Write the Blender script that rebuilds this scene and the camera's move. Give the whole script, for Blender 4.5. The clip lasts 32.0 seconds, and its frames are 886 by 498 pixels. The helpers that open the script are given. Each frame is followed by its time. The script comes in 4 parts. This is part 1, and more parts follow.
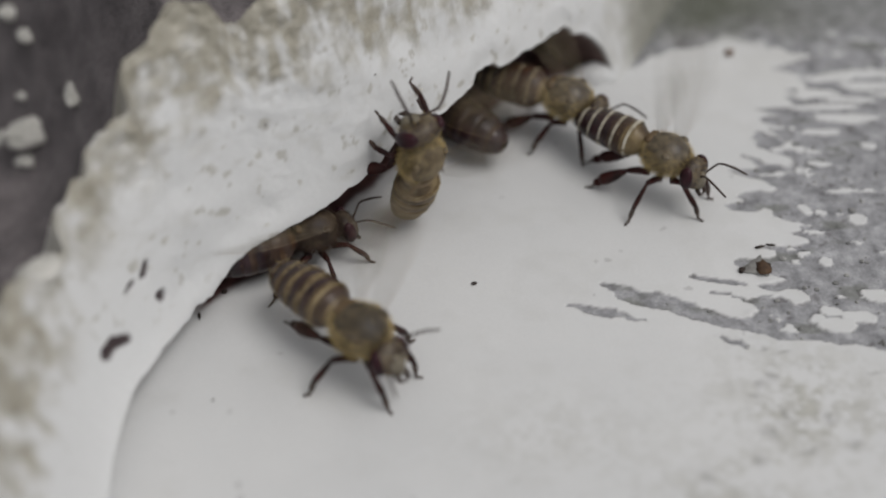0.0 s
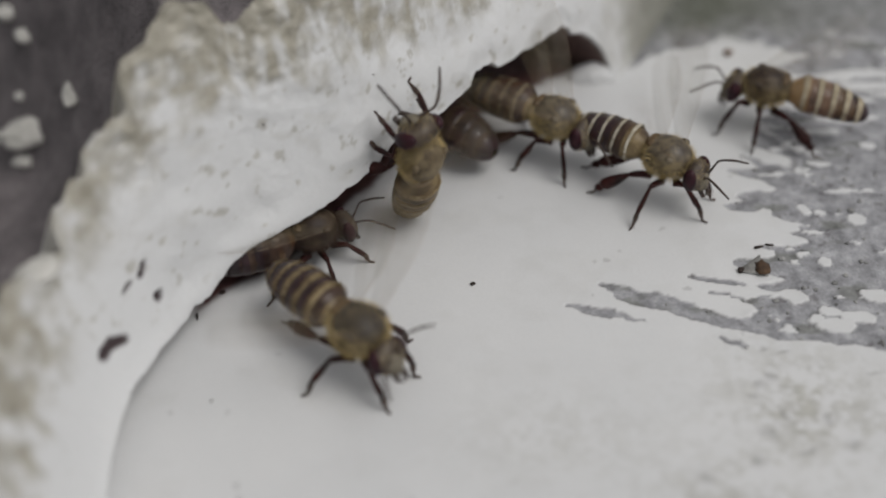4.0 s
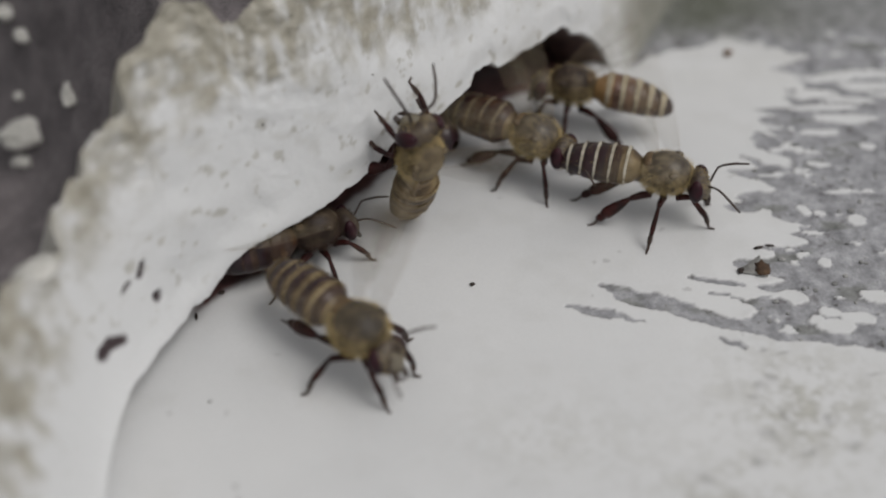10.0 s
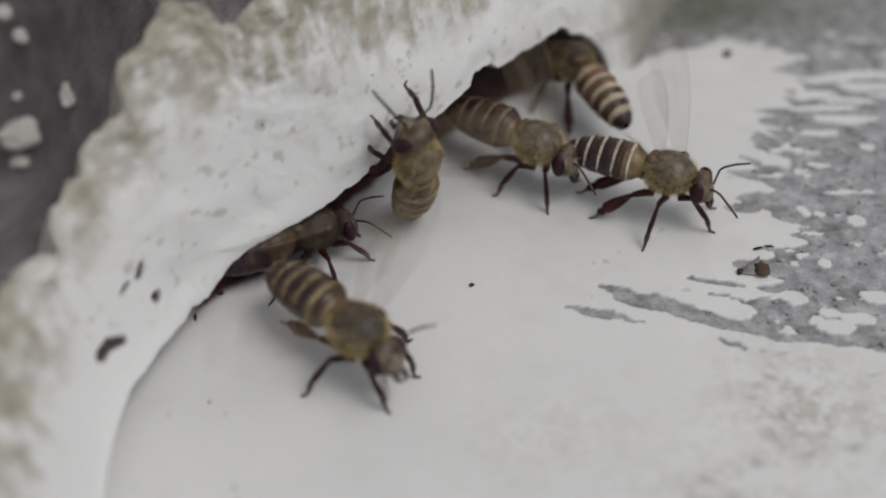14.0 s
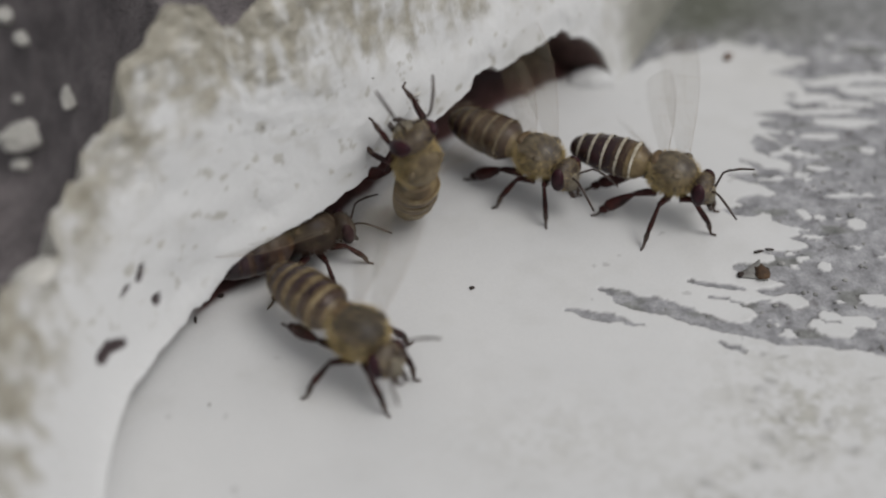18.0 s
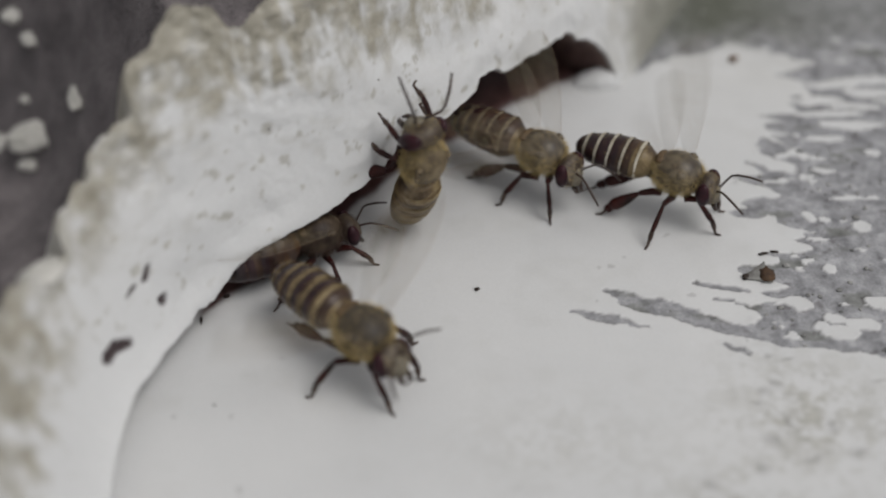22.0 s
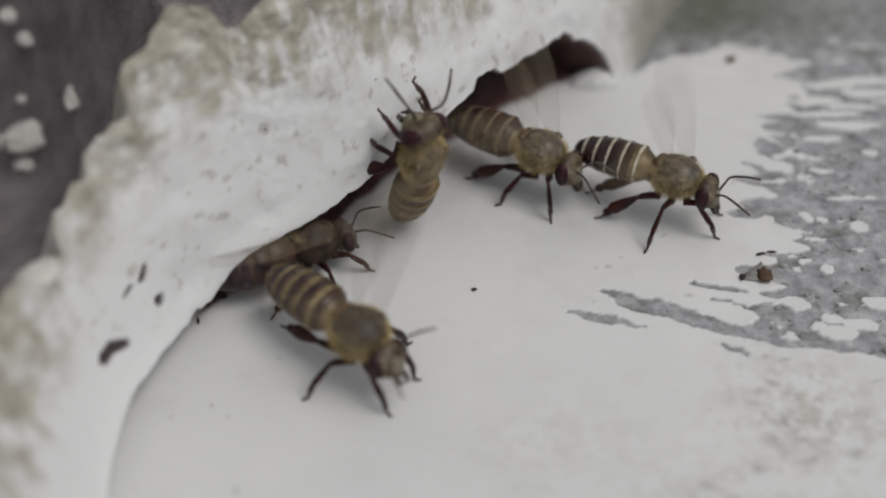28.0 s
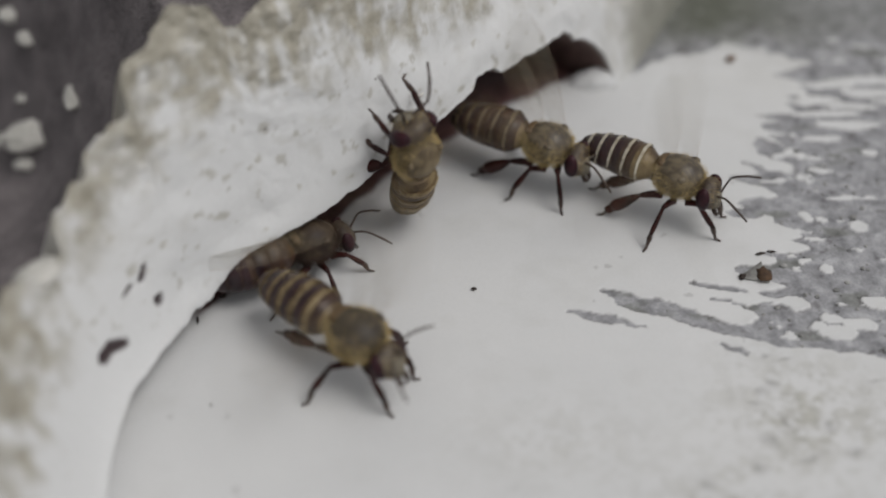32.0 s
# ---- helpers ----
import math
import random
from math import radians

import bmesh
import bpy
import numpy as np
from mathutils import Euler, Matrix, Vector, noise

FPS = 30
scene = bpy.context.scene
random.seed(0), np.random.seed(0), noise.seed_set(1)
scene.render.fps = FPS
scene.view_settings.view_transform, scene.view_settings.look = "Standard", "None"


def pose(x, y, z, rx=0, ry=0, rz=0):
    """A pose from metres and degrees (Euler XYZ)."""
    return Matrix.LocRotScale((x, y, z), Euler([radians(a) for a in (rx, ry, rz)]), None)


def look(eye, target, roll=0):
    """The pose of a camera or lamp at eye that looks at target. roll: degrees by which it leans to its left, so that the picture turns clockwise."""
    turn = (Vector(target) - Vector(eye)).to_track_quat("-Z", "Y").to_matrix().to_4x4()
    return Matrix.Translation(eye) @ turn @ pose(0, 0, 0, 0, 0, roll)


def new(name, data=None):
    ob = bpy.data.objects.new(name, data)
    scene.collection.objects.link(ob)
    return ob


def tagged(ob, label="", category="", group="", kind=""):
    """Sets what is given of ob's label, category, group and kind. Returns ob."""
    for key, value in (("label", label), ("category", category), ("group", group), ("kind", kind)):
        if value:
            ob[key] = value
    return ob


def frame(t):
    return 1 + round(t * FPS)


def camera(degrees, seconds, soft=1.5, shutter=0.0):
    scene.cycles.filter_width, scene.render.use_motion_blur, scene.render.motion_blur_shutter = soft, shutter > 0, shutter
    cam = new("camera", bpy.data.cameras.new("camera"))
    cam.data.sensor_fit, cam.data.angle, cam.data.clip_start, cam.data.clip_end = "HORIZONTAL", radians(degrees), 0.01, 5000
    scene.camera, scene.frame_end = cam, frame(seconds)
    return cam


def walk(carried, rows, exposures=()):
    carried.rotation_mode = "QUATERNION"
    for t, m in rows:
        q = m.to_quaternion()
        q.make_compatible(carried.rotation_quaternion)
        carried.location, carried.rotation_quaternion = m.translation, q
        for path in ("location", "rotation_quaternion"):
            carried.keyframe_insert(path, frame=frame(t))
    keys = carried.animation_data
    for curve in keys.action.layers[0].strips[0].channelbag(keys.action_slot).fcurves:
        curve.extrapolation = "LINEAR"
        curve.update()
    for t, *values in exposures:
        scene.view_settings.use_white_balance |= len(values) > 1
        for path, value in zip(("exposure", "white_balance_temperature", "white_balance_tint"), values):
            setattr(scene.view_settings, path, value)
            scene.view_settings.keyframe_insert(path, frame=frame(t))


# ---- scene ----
MM = 0.001          # the place is planned in millimetres: a bee is about 10 mm long

# ---- camera: held almost still, it sinks and turns by a fraction of a degree
cam = camera(40, 32.0, soft=2.0, shutter=0.8)
cam.data.dof.use_dof = True
cam.data.dof.focus_distance = 0.0715
cam.data.dof.aperture_fstop = 16.0
EYE_Y, EYE_Z = -51.62, 51.62
# seconds, tilt, turn and lean in degrees, millimetres forward
SWAY = [
    (0, -0.047, -0.095, 0.008, -0.23),
    (1, -0.008, -0.084, 0.021, -0.17),
    (2, -0.029, -0.056, 0.018, -0.13),
    (3, -0.026, -0.026, 0.029, -0.14),
    (3.5, -0.041, -0.021, 0.041, -0.12),
    (5.5, -0.015, -0.022, 0.002, -0.06),
    (6, -0.016, -0.010, 0.022, -0.04),
    (7, -0.010, 0.027, 0.021, -0.05),
    (8, -0.029, 0.032, 0.013, -0.00),
    (9, -0.012, 0.041, 0.023, 0.01),
    (10, -0.017, 0.002, 0.000, 0.00),
    (11, -0.008, -0.021, -0.022, 0.03),
    (12, -0.024, -0.042, -0.010, 0.02),
    (13, -0.006, -0.009, -0.024, 0.06),
    (14, 0.010, 0.033, -0.023, 0.06),
    (14.5, 0.023, 0.049, -0.027, 0.04),
    (16.5, 0.090, 0.055, -0.074, 0.10),
    (17, 0.098, 0.050, -0.070, 0.09),
    (18, 0.150, 0.019, -0.083, 0.05),
    (19, 0.220, -0.032, -0.089, 0.01),
    (20, 0.217, -0.136, -0.162, -0.02),
    (21, 0.232, -0.200, -0.185, -0.09),
    (22, 0.207, -0.225, -0.241, -0.09),
    (23, 0.232, -0.186, -0.229, -0.10),
    (24, 0.208, -0.134, -0.181, -0.08),
    (25, 0.228, -0.131, -0.232, -0.03),
    (25.5, 0.216, -0.127, -0.243, -0.02),
    (27.5, 0.228, -0.106, -0.240, -0.02),
    (28, 0.216, -0.096, -0.245, -0.02),
    (29, 0.195, -0.085, -0.261, -0.01),
    (30, 0.196, -0.097, -0.274, -0.01),
    (31, 0.172, -0.118, -0.275, -0.02),
    (32, 0.199, -0.076, -0.266, 0.00),
]


def held(rx, ry, rz, ahead):
    d = ahead * 0.7071
    eye = Vector((0, EYE_Y + d, EYE_Z - d)) * MM
    return look(eye, eye + Vector((0, 0.7071, -0.7071))) @ pose(0, 0, 0, rx, -ry, -rz)


walk(cam, [(t, held(*r)) for t, *r in SWAY], exposures=[(0.0, 0.0), (32.0, 0.0)])

# ---- light: an overcast sky, brightest high on the open side of the hive
world = bpy.data.worlds.new("overcast_sky")
scene.world = world
world.use_nodes = True
wn, wl = world.node_tree.nodes, world.node_tree.links
sky = wn.new("ShaderNodeTexSky")
sky.sky_type, sky.sun_disc = "NISHITA", False
sky.sun_elevation, sky.sun_rotation = radians(63), radians(109)
grey = wn.new("ShaderNodeHueSaturation")
grey.inputs["Saturation"].default_value = 0.04
wl.new(sky.outputs[0], grey.inputs["Color"])
wl.new(grey.outputs[0], wn["Background"].inputs["Color"])
wn["Background"].inputs["Strength"].default_value = 0.112
sun = new("sun", bpy.data.lights.new("sun", "SUN"))
sun.data.energy, sun.data.angle, sun.data.color = 1.35, radians(32), (1.0, 0.97, 0.94)
sun.matrix_world = look((0.43, -0.15, 0.89), (0, 0, 0))


# ---- materials
def material(name, rough=0.6, metallic=0.0, spec=0.4):
    m = bpy.data.materials.new(name)
    m.use_nodes = True
    b = m.node_tree.nodes["Principled BSDF"]
    b.inputs["Roughness"].default_value = rough
    b.inputs["Metallic"].default_value = metallic
    b.inputs["Specular IOR Level"].default_value = spec
    return m, m.node_tree.nodes, m.node_tree.links, b


def noise_node(n, l, scale, detail=5.0, rough=0.6, stretch=None):
    """Noise in millimetres of the thing's own space; scale is in cycles a millimetre."""
    co = n.new("ShaderNodeTexCoord")
    mp = n.new("ShaderNodeMapping")
    s = stretch or (1, 1, 1)
    mp.inputs["Scale"].default_value = [1000 * k for k in s]
    t = n.new("ShaderNodeTexNoise")
    t.inputs["Scale"].default_value, t.inputs["Detail"].default_value = scale, detail
    t.inputs["Roughness"].default_value = rough
    l.new(co.outputs["Object"], mp.inputs["Vector"])
    l.new(mp.outputs[0], t.inputs["Vector"])
    return t.outputs["Fac"]


def ramp(n, l, fac, stops):
    r = n.new("ShaderNodeValToRGB")
    e = r.color_ramp.elements
    while len(e) < len(stops):
        e.new(0.5)
    for k, (p, c) in enumerate(stops):
        e[k].position, e[k].color = p, (*c, 1)
    l.new(fac, r.inputs["Fac"])
    return r.outputs["Color"]


def mixed(n, l, fac, a, b, how="MIX"):
    m = n.new("ShaderNodeMix")
    m.data_type, m.blend_type = "RGBA", how
    for sock, v in ((m.inputs[0], fac), (m.inputs[6], a), (m.inputs[7], b)):
        if isinstance(v, (int, float)):
            sock.default_value = v
        elif isinstance(v, tuple):
            sock.default_value = (*v, 1)
        else:
            l.new(v, sock)
    return m.outputs[2]


def attr(n, name):
    a = n.new("ShaderNodeAttribute")
    a.attribute_name = name
    return a.outputs["Fac"]


def bump(n, l, b, fac, strength, depth):
    k = n.new("ShaderNodeBump")
    k.inputs["Strength"].default_value, k.inputs["Distance"].default_value = strength, depth * MM
    l.new(fac, k.inputs["Height"])
    l.new(k.outputs[0], b.inputs["Normal"])


def plain(name, c0, c1, scale=1.5, rough=0.6, relief=0.03, stretch=None, spec=0.4):
    """Two tones at two scales, with fine relief."""
    m, n, l, b = material(name, rough, 0.0, spec)
    big = noise_node(n, l, scale, 4, 0.55, stretch)
    fine = noise_node(n, l, scale * 7, 3, 0.6, stretch)
    col = ramp(n, l, big, [(0.3, c0), (0.7, c1)])
    f2 = ramp(n, l, fine, [(0.25, (0.72, 0.72, 0.72)), (0.75, (1.12, 1.12, 1.12))])
    l.new(mixed(n, l, 0.8, col, f2, "MULTIPLY"), b.inputs["Base Color"])
    if relief:
        bump(n, l, b, fine, 0.6, relief)
    return m


def painted(name, ground0, ground1, dirt0, dirt1, fresh):
    """Old white paint, worn through to the ground where 'worn' says, grimed where 'grime' says, pitted where 'pit' says."""
    m, n, l, b = material(name, 0.55)
    cloud = noise_node(n, l, 0.09, 5, 0.6)
    mid = noise_node(n, l, 0.9, 5, 0.65)
    fine = noise_node(n, l, 5.0, 4, 0.7)
    white = ramp(n, l, cloud, [(0.3, (fresh * 0.925, fresh * 0.93, fresh * 0.935)), (0.7, (fresh, fresh, fresh))])
    white = mixed(n, l, 0.5, white, ramp(n, l, fine, [(0.2, (0.90, 0.90, 0.90)), (0.6, (1.0, 1.0, 1.0))]), "MULTIPLY")
    dirt = ramp(n, l, mid, [(0.35, dirt0), (0.7, dirt1)])
    col = mixed(n, l, attr(n, "grime"), white, dirt)
    bare = ramp(n, l, mid, [(0.32, ground0), (0.68, ground1)])
    bare = mixed(n, l, 0.75, bare, ramp(n, l, fine, [(0.25, (0.62, 0.62, 0.63)), (0.75, (1.2, 1.2, 1.2))]), "MULTIPLY")
    col = mixed(n, l, attr(n, "worn"), col, bare)
    col = mixed(n, l, attr(n, "moss"), col, (0.08, 0.085, 0.06))
    col = mixed(n, l, attr(n, "pit"), col, (0.042, 0.028, 0.03))
    # dark brown inside the hive; on the wall's lip it is painted shade
    inner_dark = ramp(n, l, mid, [(0.3, (0.05, 0.022, 0.022)), (0.7, (0.14, 0.07, 0.064))])
    col = mixed(n, l, attr(n, "inner_dark"), col, inner_dark)
    l.new(col, b.inputs["Base Color"])
    bump(n, l, b, fine, 0.2, 0.02)
    return m


BOARD = painted("white_painted_worn_cement", (0.17, 0.17, 0.18), (0.42, 0.42, 0.435), (0.24, 0.23, 0.195), (0.43, 0.42, 0.375), 0.615)
WALL = painted("white_limewash_on_crust", (0.2, 0.18, 0.14), (0.35, 0.32, 0.27), (0.18, 0.16, 0.11), (0.37, 0.34, 0.27), 0.615)
DARK_WOOD = plain("dark_weathered_timber", (0.085, 0.075, 0.079), (0.185, 0.165, 0.169), 0.35, 0.85, 0.2)
HOLLOW = plain("hive_hollow_brown", (0.11, 0.048, 0.052), (0.25, 0.13, 0.12), 0.5, 0.9, 0.1)
LUMP = plain("pale_lime_lump", (0.40, 0.39, 0.36), (0.60, 0.585, 0.55), 0.5, 0.8, 0.08)
SOIL = plain("dark_damp_soil", (0.03, 0.032, 0.02), (0.075, 0.07, 0.045), 0.02, 0.95, 2.0)
STONE = plain("grey_plinth_stone", (0.16, 0.16, 0.15), (0.27, 0.265, 0.25), 0.05, 0.9, 0.5)
CRUMB = plain("black_brown_crumb", (0.012, 0.009, 0.008), (0.05, 0.03, 0.022), 3.0, 0.7, 0.05)
RUST = plain("brown_crumb", (0.09, 0.045, 0.025), (0.2, 0.11, 0.06), 3.0, 0.8, 0.05)
GRIT = plain("grey_cement_grit", (0.09, 0.09, 0.09), (0.42, 0.415, 0.4), 0.9, 0.9, 0.0)
RUST_DARK = plain("red_brown_crumb", (0.018, 0.010, 0.007), (0.115, 0.065, 0.034), 1.1, 0.8, 0.05)
GREY_CHIP = plain("grey_flaked_chip", (0.08, 0.075, 0.07), (0.31, 0.305, 0.29), 0.9, 0.8, 0.05)



def patchy(name, tones, scale=0.55, rough=0.4, spec=0.45):
    """Skin that drifts through three tones, with a fine grain."""
    m, n, l, b = material(name, rough, 0.0, spec)
    col = ramp(n, l, noise_node(n, l, scale, 3, 0.5), list(zip((0.34, 0.5, 0.66), tones)))
    fine = noise_node(n, l, 9.0, 3, 0.6)
    l.new(mixed(n, l, 0.8, col, ramp(n, l, fine, [(0.25, (0.66, 0.66, 0.66)), (0.75, (1.15, 1.15, 1.15))]), "MULTIPLY"), b.inputs["Base Color"])
    bump(n, l, b, fine, 0.5, 0.012)
    return m


CHITIN = plain("dark_brown_chitin", (0.02, 0.011, 0.008), (0.055, 0.03, 0.02), 1.5, 0.34, 0.01, spec=0.5)
HEADCASE = patchy("grey_brown_downy_chitin", ((0.03, 0.019, 0.015), (0.08, 0.060, 0.044), (0.18, 0.15, 0.108)), 0.8, 0.5, 0.3)
THORAX = patchy("dark_grey_brown_thorax", ((0.016, 0.011, 0.008), (0.045, 0.035, 0.025), (0.11, 0.085, 0.055)), 0.8, 0.5, 0.35)
DOWN_TAN = patchy("tan_downy_thorax", ((0.05, 0.034, 0.022), (0.125, 0.094, 0.056), (0.225, 0.178, 0.11)), 0.75, 0.6, 0.3)
DOWN_GREY = patchy("grey_downy_thorax", ((0.026, 0.017, 0.012), (0.085, 0.066, 0.045), (0.20, 0.163, 0.108)), 0.85, 0.42, 0.4)
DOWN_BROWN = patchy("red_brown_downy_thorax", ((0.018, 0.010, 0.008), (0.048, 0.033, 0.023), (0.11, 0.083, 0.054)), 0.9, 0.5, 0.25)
SCUTEL = plain("amber_brown_shield", (0.05, 0.029, 0.013), (0.13, 0.08, 0.036), 1.5, 0.55, 0.02)
FACE = plain("pale_downy_face", (0.10, 0.085, 0.062), (0.21, 0.185, 0.14), 2.5, 0.8, 0.03)
EYE_BLACK = plain("dark_compound_eye", (0.010, 0.003, 0.006), (0.04, 0.009, 0.014), 1.6, 0.42, 0.01, spec=0.22)
LEG = plain("red_brown_leg", (0.010, 0.003, 0.003), (0.05, 0.011, 0.009), 1.2, 0.42, 0.01, spec=0.2)
LEG_TIP = plain("grey_brown_leg_end", (0.025, 0.013, 0.010), (0.085, 0.05, 0.035), 2.5, 0.55, 0.01)
# fuzz darkened for the bees that stand in the slit's shade
FUZZ_IN_SHADE = plain("fuzz_darkened_for_shade", (0.032, 0.018, 0.014), (0.095, 0.06, 0.042), 1.0, 0.85, 0.0)
FUZZ = plain("tan_fuzz", (0.22, 0.155, 0.058), (0.60, 0.47, 0.235), 0.7, 0.85, 0.0)
BAND = plain("cream_hair_band", (0.36, 0.32, 0.24), (0.66, 0.62, 0.52), 1.2, 0.85, 0.0)
BAND_FAINT = plain("faint_brown_hair_band", (0.13, 0.092, 0.045), (0.36, 0.285, 0.165), 0.7, 0.85, 0.0)
BAND_WARM = plain("warm_cream_hair_band", (0.27, 0.22, 0.145), (0.53, 0.465, 0.345), 1.0, 0.85, 0.0)
BAND_DULL = plain("tan_hair_band", (0.10, 0.076, 0.046), (0.28, 0.23, 0.155), 0.8, 0.85, 0.0)
OLIVE_TAN = patchy("olive_tan_tergite", ((0.10, 0.06, 0.03), (0.19, 0.13, 0.068), (0.29, 0.22, 0.13)))
AMBER = patchy("amber_tergite", ((0.15, 0.075, 0.028), (0.28, 0.165, 0.068), (0.38, 0.265, 0.13)))
RUSSET = patchy("plum_brown_tergite", ((0.05, 0.021, 0.014), (0.115, 0.055, 0.033), (0.19, 0.11, 0.066)))
OCHRE = patchy("ochre_brown_tergite", ((0.042, 0.023, 0.013), (0.105, 0.070, 0.035), (0.21, 0.155, 0.08)), 0.8, 0.4, 0.3)
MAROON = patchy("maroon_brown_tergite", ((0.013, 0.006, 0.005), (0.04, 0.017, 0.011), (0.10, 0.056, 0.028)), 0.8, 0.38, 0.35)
BLACK = plain("plum_black_tergite", (0.009, 0.003, 0.005), (0.034, 0.012, 0.015), 1.0, 0.32, 0.01, spec=0.42)
BROWN = plain("brown_tergite", (0.026, 0.013, 0.009), (0.08, 0.046, 0.030), 1.0, 0.4, 0.01, spec=0.35)


def wing_material():
    m, n, l, b = material("clear_wing_membrane", 0.35)
    b.inputs["Base Color"].default_value = (0.20, 0.165, 0.105, 1)
    clear, mix = n.new("ShaderNodeBsdfTransparent"), n.new("ShaderNodeMixShader")
    cells = noise_node(n, l, 1.2, 2)
    amount = n.new("ShaderNodeMapRange")
    amount.inputs["To Min"].default_value, amount.inputs["To Max"].default_value = 0.05, 0.20
    l.new(cells, amount.inputs["Value"])
    l.new(amount.outputs[0], mix.inputs["Fac"])
    l.new(clear.outputs[0], mix.inputs[1])
    l.new(b.outputs[0], mix.inputs[2])
    l.new(mix.outputs[0], n["Material Output"].inputs["Surface"])
    return m


WING = wing_material()
VEIN = plain("brown_wing_vein", (0.16, 0.10, 0.06), (0.34, 0.25, 0.17), 2.0, 0.5, 0.0)


# ---- building helpers
def link(name, me, mats, parent=None, label="", smooth=True):
    if smooth:
        me.polygons.foreach_set("use_smooth", np.ones(len(me.polygons), dtype=bool))
    for m in mats if isinstance(mats, (list, tuple)) else [mats]:
        me.materials.append(m)
    ob = new(name, me)
    ob.parent = parent
    return tagged(ob, label) if label else ob


def part(name, bm, mats, parent, label="", smooth=True):
    """One mesh object under a thing or a part, in millimetres of its parent's space."""
    bmesh.ops.scale(bm, vec=(MM, MM, MM), verts=bm.verts)
    me = bpy.data.meshes.new(name)
    bm.to_mesh(me)
    bm.free()
    return link(name, me, mats, parent, label, smooth)


def sheet(name, X, Y, Z, mats, layers=None, parent=None):
    """A closed-up grid of points in millimetres, with named surface values."""
    nu, nv = X.shape
    co = np.stack([X, Y, Z], -1).reshape(-1, 3) * MM
    i = np.arange(nu * nv).reshape(nu, nv)
    quads = np.stack([i[:-1, :-1], i[1:, :-1], i[1:, 1:], i[:-1, 1:]], -1).reshape(-1, 4)
    me = bpy.data.meshes.new(name)
    me.vertices.add(len(co))
    me.vertices.foreach_set("co", co.ravel())
    me.loops.add(quads.size)
    me.loops.foreach_set("vertex_index", quads.ravel())
    me.polygons.add(len(quads))
    me.polygons.foreach_set("loop_start", np.arange(0, quads.size, 4))
    me.update(calc_edges=True)
    for key, val in (layers or {}).items():
        a = me.attributes.new(key, "FLOAT", "POINT")
        a.data.foreach_set("value", np.ascontiguousarray(val, dtype=np.float32).ravel())
    return link(name, me, mats, parent)


TABLE = np.random.RandomState(7).rand(256, 256)


def grain(x, y, seed=0):
    """Smooth value noise, 0 to 1."""
    x, y = np.asarray(x, float) + 37.3 * seed + 500, np.asarray(y, float) + 11.9 * seed + 500
    i, j = np.floor(x).astype(int), np.floor(y).astype(int)
    u, v = x - i, y - j
    u, v = u * u * (3 - 2 * u), v * v * (3 - 2 * v)
    i0, i1, j0, j1 = i % 256, (i + 1) % 256, j % 256, (j + 1) % 256
    return ((TABLE[i0, j0] * (1 - u) + TABLE[i1, j0] * u) * (1 - v) + (TABLE[i0, j1] * (1 - u) + TABLE[i1, j1] * u) * v)


def layers_of(x, y, seed=0, octaves=4, gain=0.5):
    """Layered noise about zero, roughly -1 to 1."""
    s, a, k = 0, 1.0, 0.0
    for o in range(octaves):
        s = s + a * (2 * grain(x * 2 ** o, y * 2 ** o, seed + 3 * o) - 1)
        k += a
        a *= gain
    return s / k * 1.6


def step(a, b, v):
    k = np.clip((v - a) / (b - a), 0, 1)
    return k * k * (3 - 2 * k)


def capsule(x, y, x0, y0, x1, y1, r0, r1):
    """How far inside a tapering streak a point lies (positive inside)."""
    dx, dy = x1 - x0, y1 - y0
    k = np.clip(((x - x0) * dx + (y - y0) * dy) / (dx * dx + dy * dy + 1e-9), 0, 1)
    return r0 + (r1 - r0) * k - np.hypot(x - x0 - k * dx, y - y0 - k * dy)


def spread(lo, hi, fine, out_lo, out_hi):
    """Even fine steps from lo to hi, then steps that grow outwards."""
    mid = np.arange(lo, hi + fine / 2, fine)
    grow = np.cumsum(fine * 1.35 ** np.arange(1, 40))
    up, down = hi + grow, lo - grow
    up, down = up[up < out_hi], down[down > out_lo]
    return np.concatenate([[out_lo], down[::-1], mid, up, [out_hi]])


# ---- the large structure
# ground and the block that carries the hive
bm = bmesh.new()
bmesh.ops.create_circle(bm, cap_ends=True, segments=96, radius=900000)
bmesh.ops.translate(bm, vec=(0, 0, -380), verts=bm.verts)
tagged(part("ground", bm, SOIL, None, smooth=False), "dark damp soil under the hive", "ground", kind="structure")

bm = bmesh.new()
bmesh.ops.create_cube(bm, size=1)
bmesh.ops.scale(bm, vec=(210, 300, 356), verts=bm.verts)
bmesh.ops.translate(bm, vec=(20, 30, -204), verts=bm.verts)
bmesh.ops.bevel(bm, geom=bm.edges[:], offset=4, segments=2, affect="EDGES")
tagged(part("plinth", bm, STONE, None, smooth=False), "grey stone block under the landing board", "plinth", kind="structure")

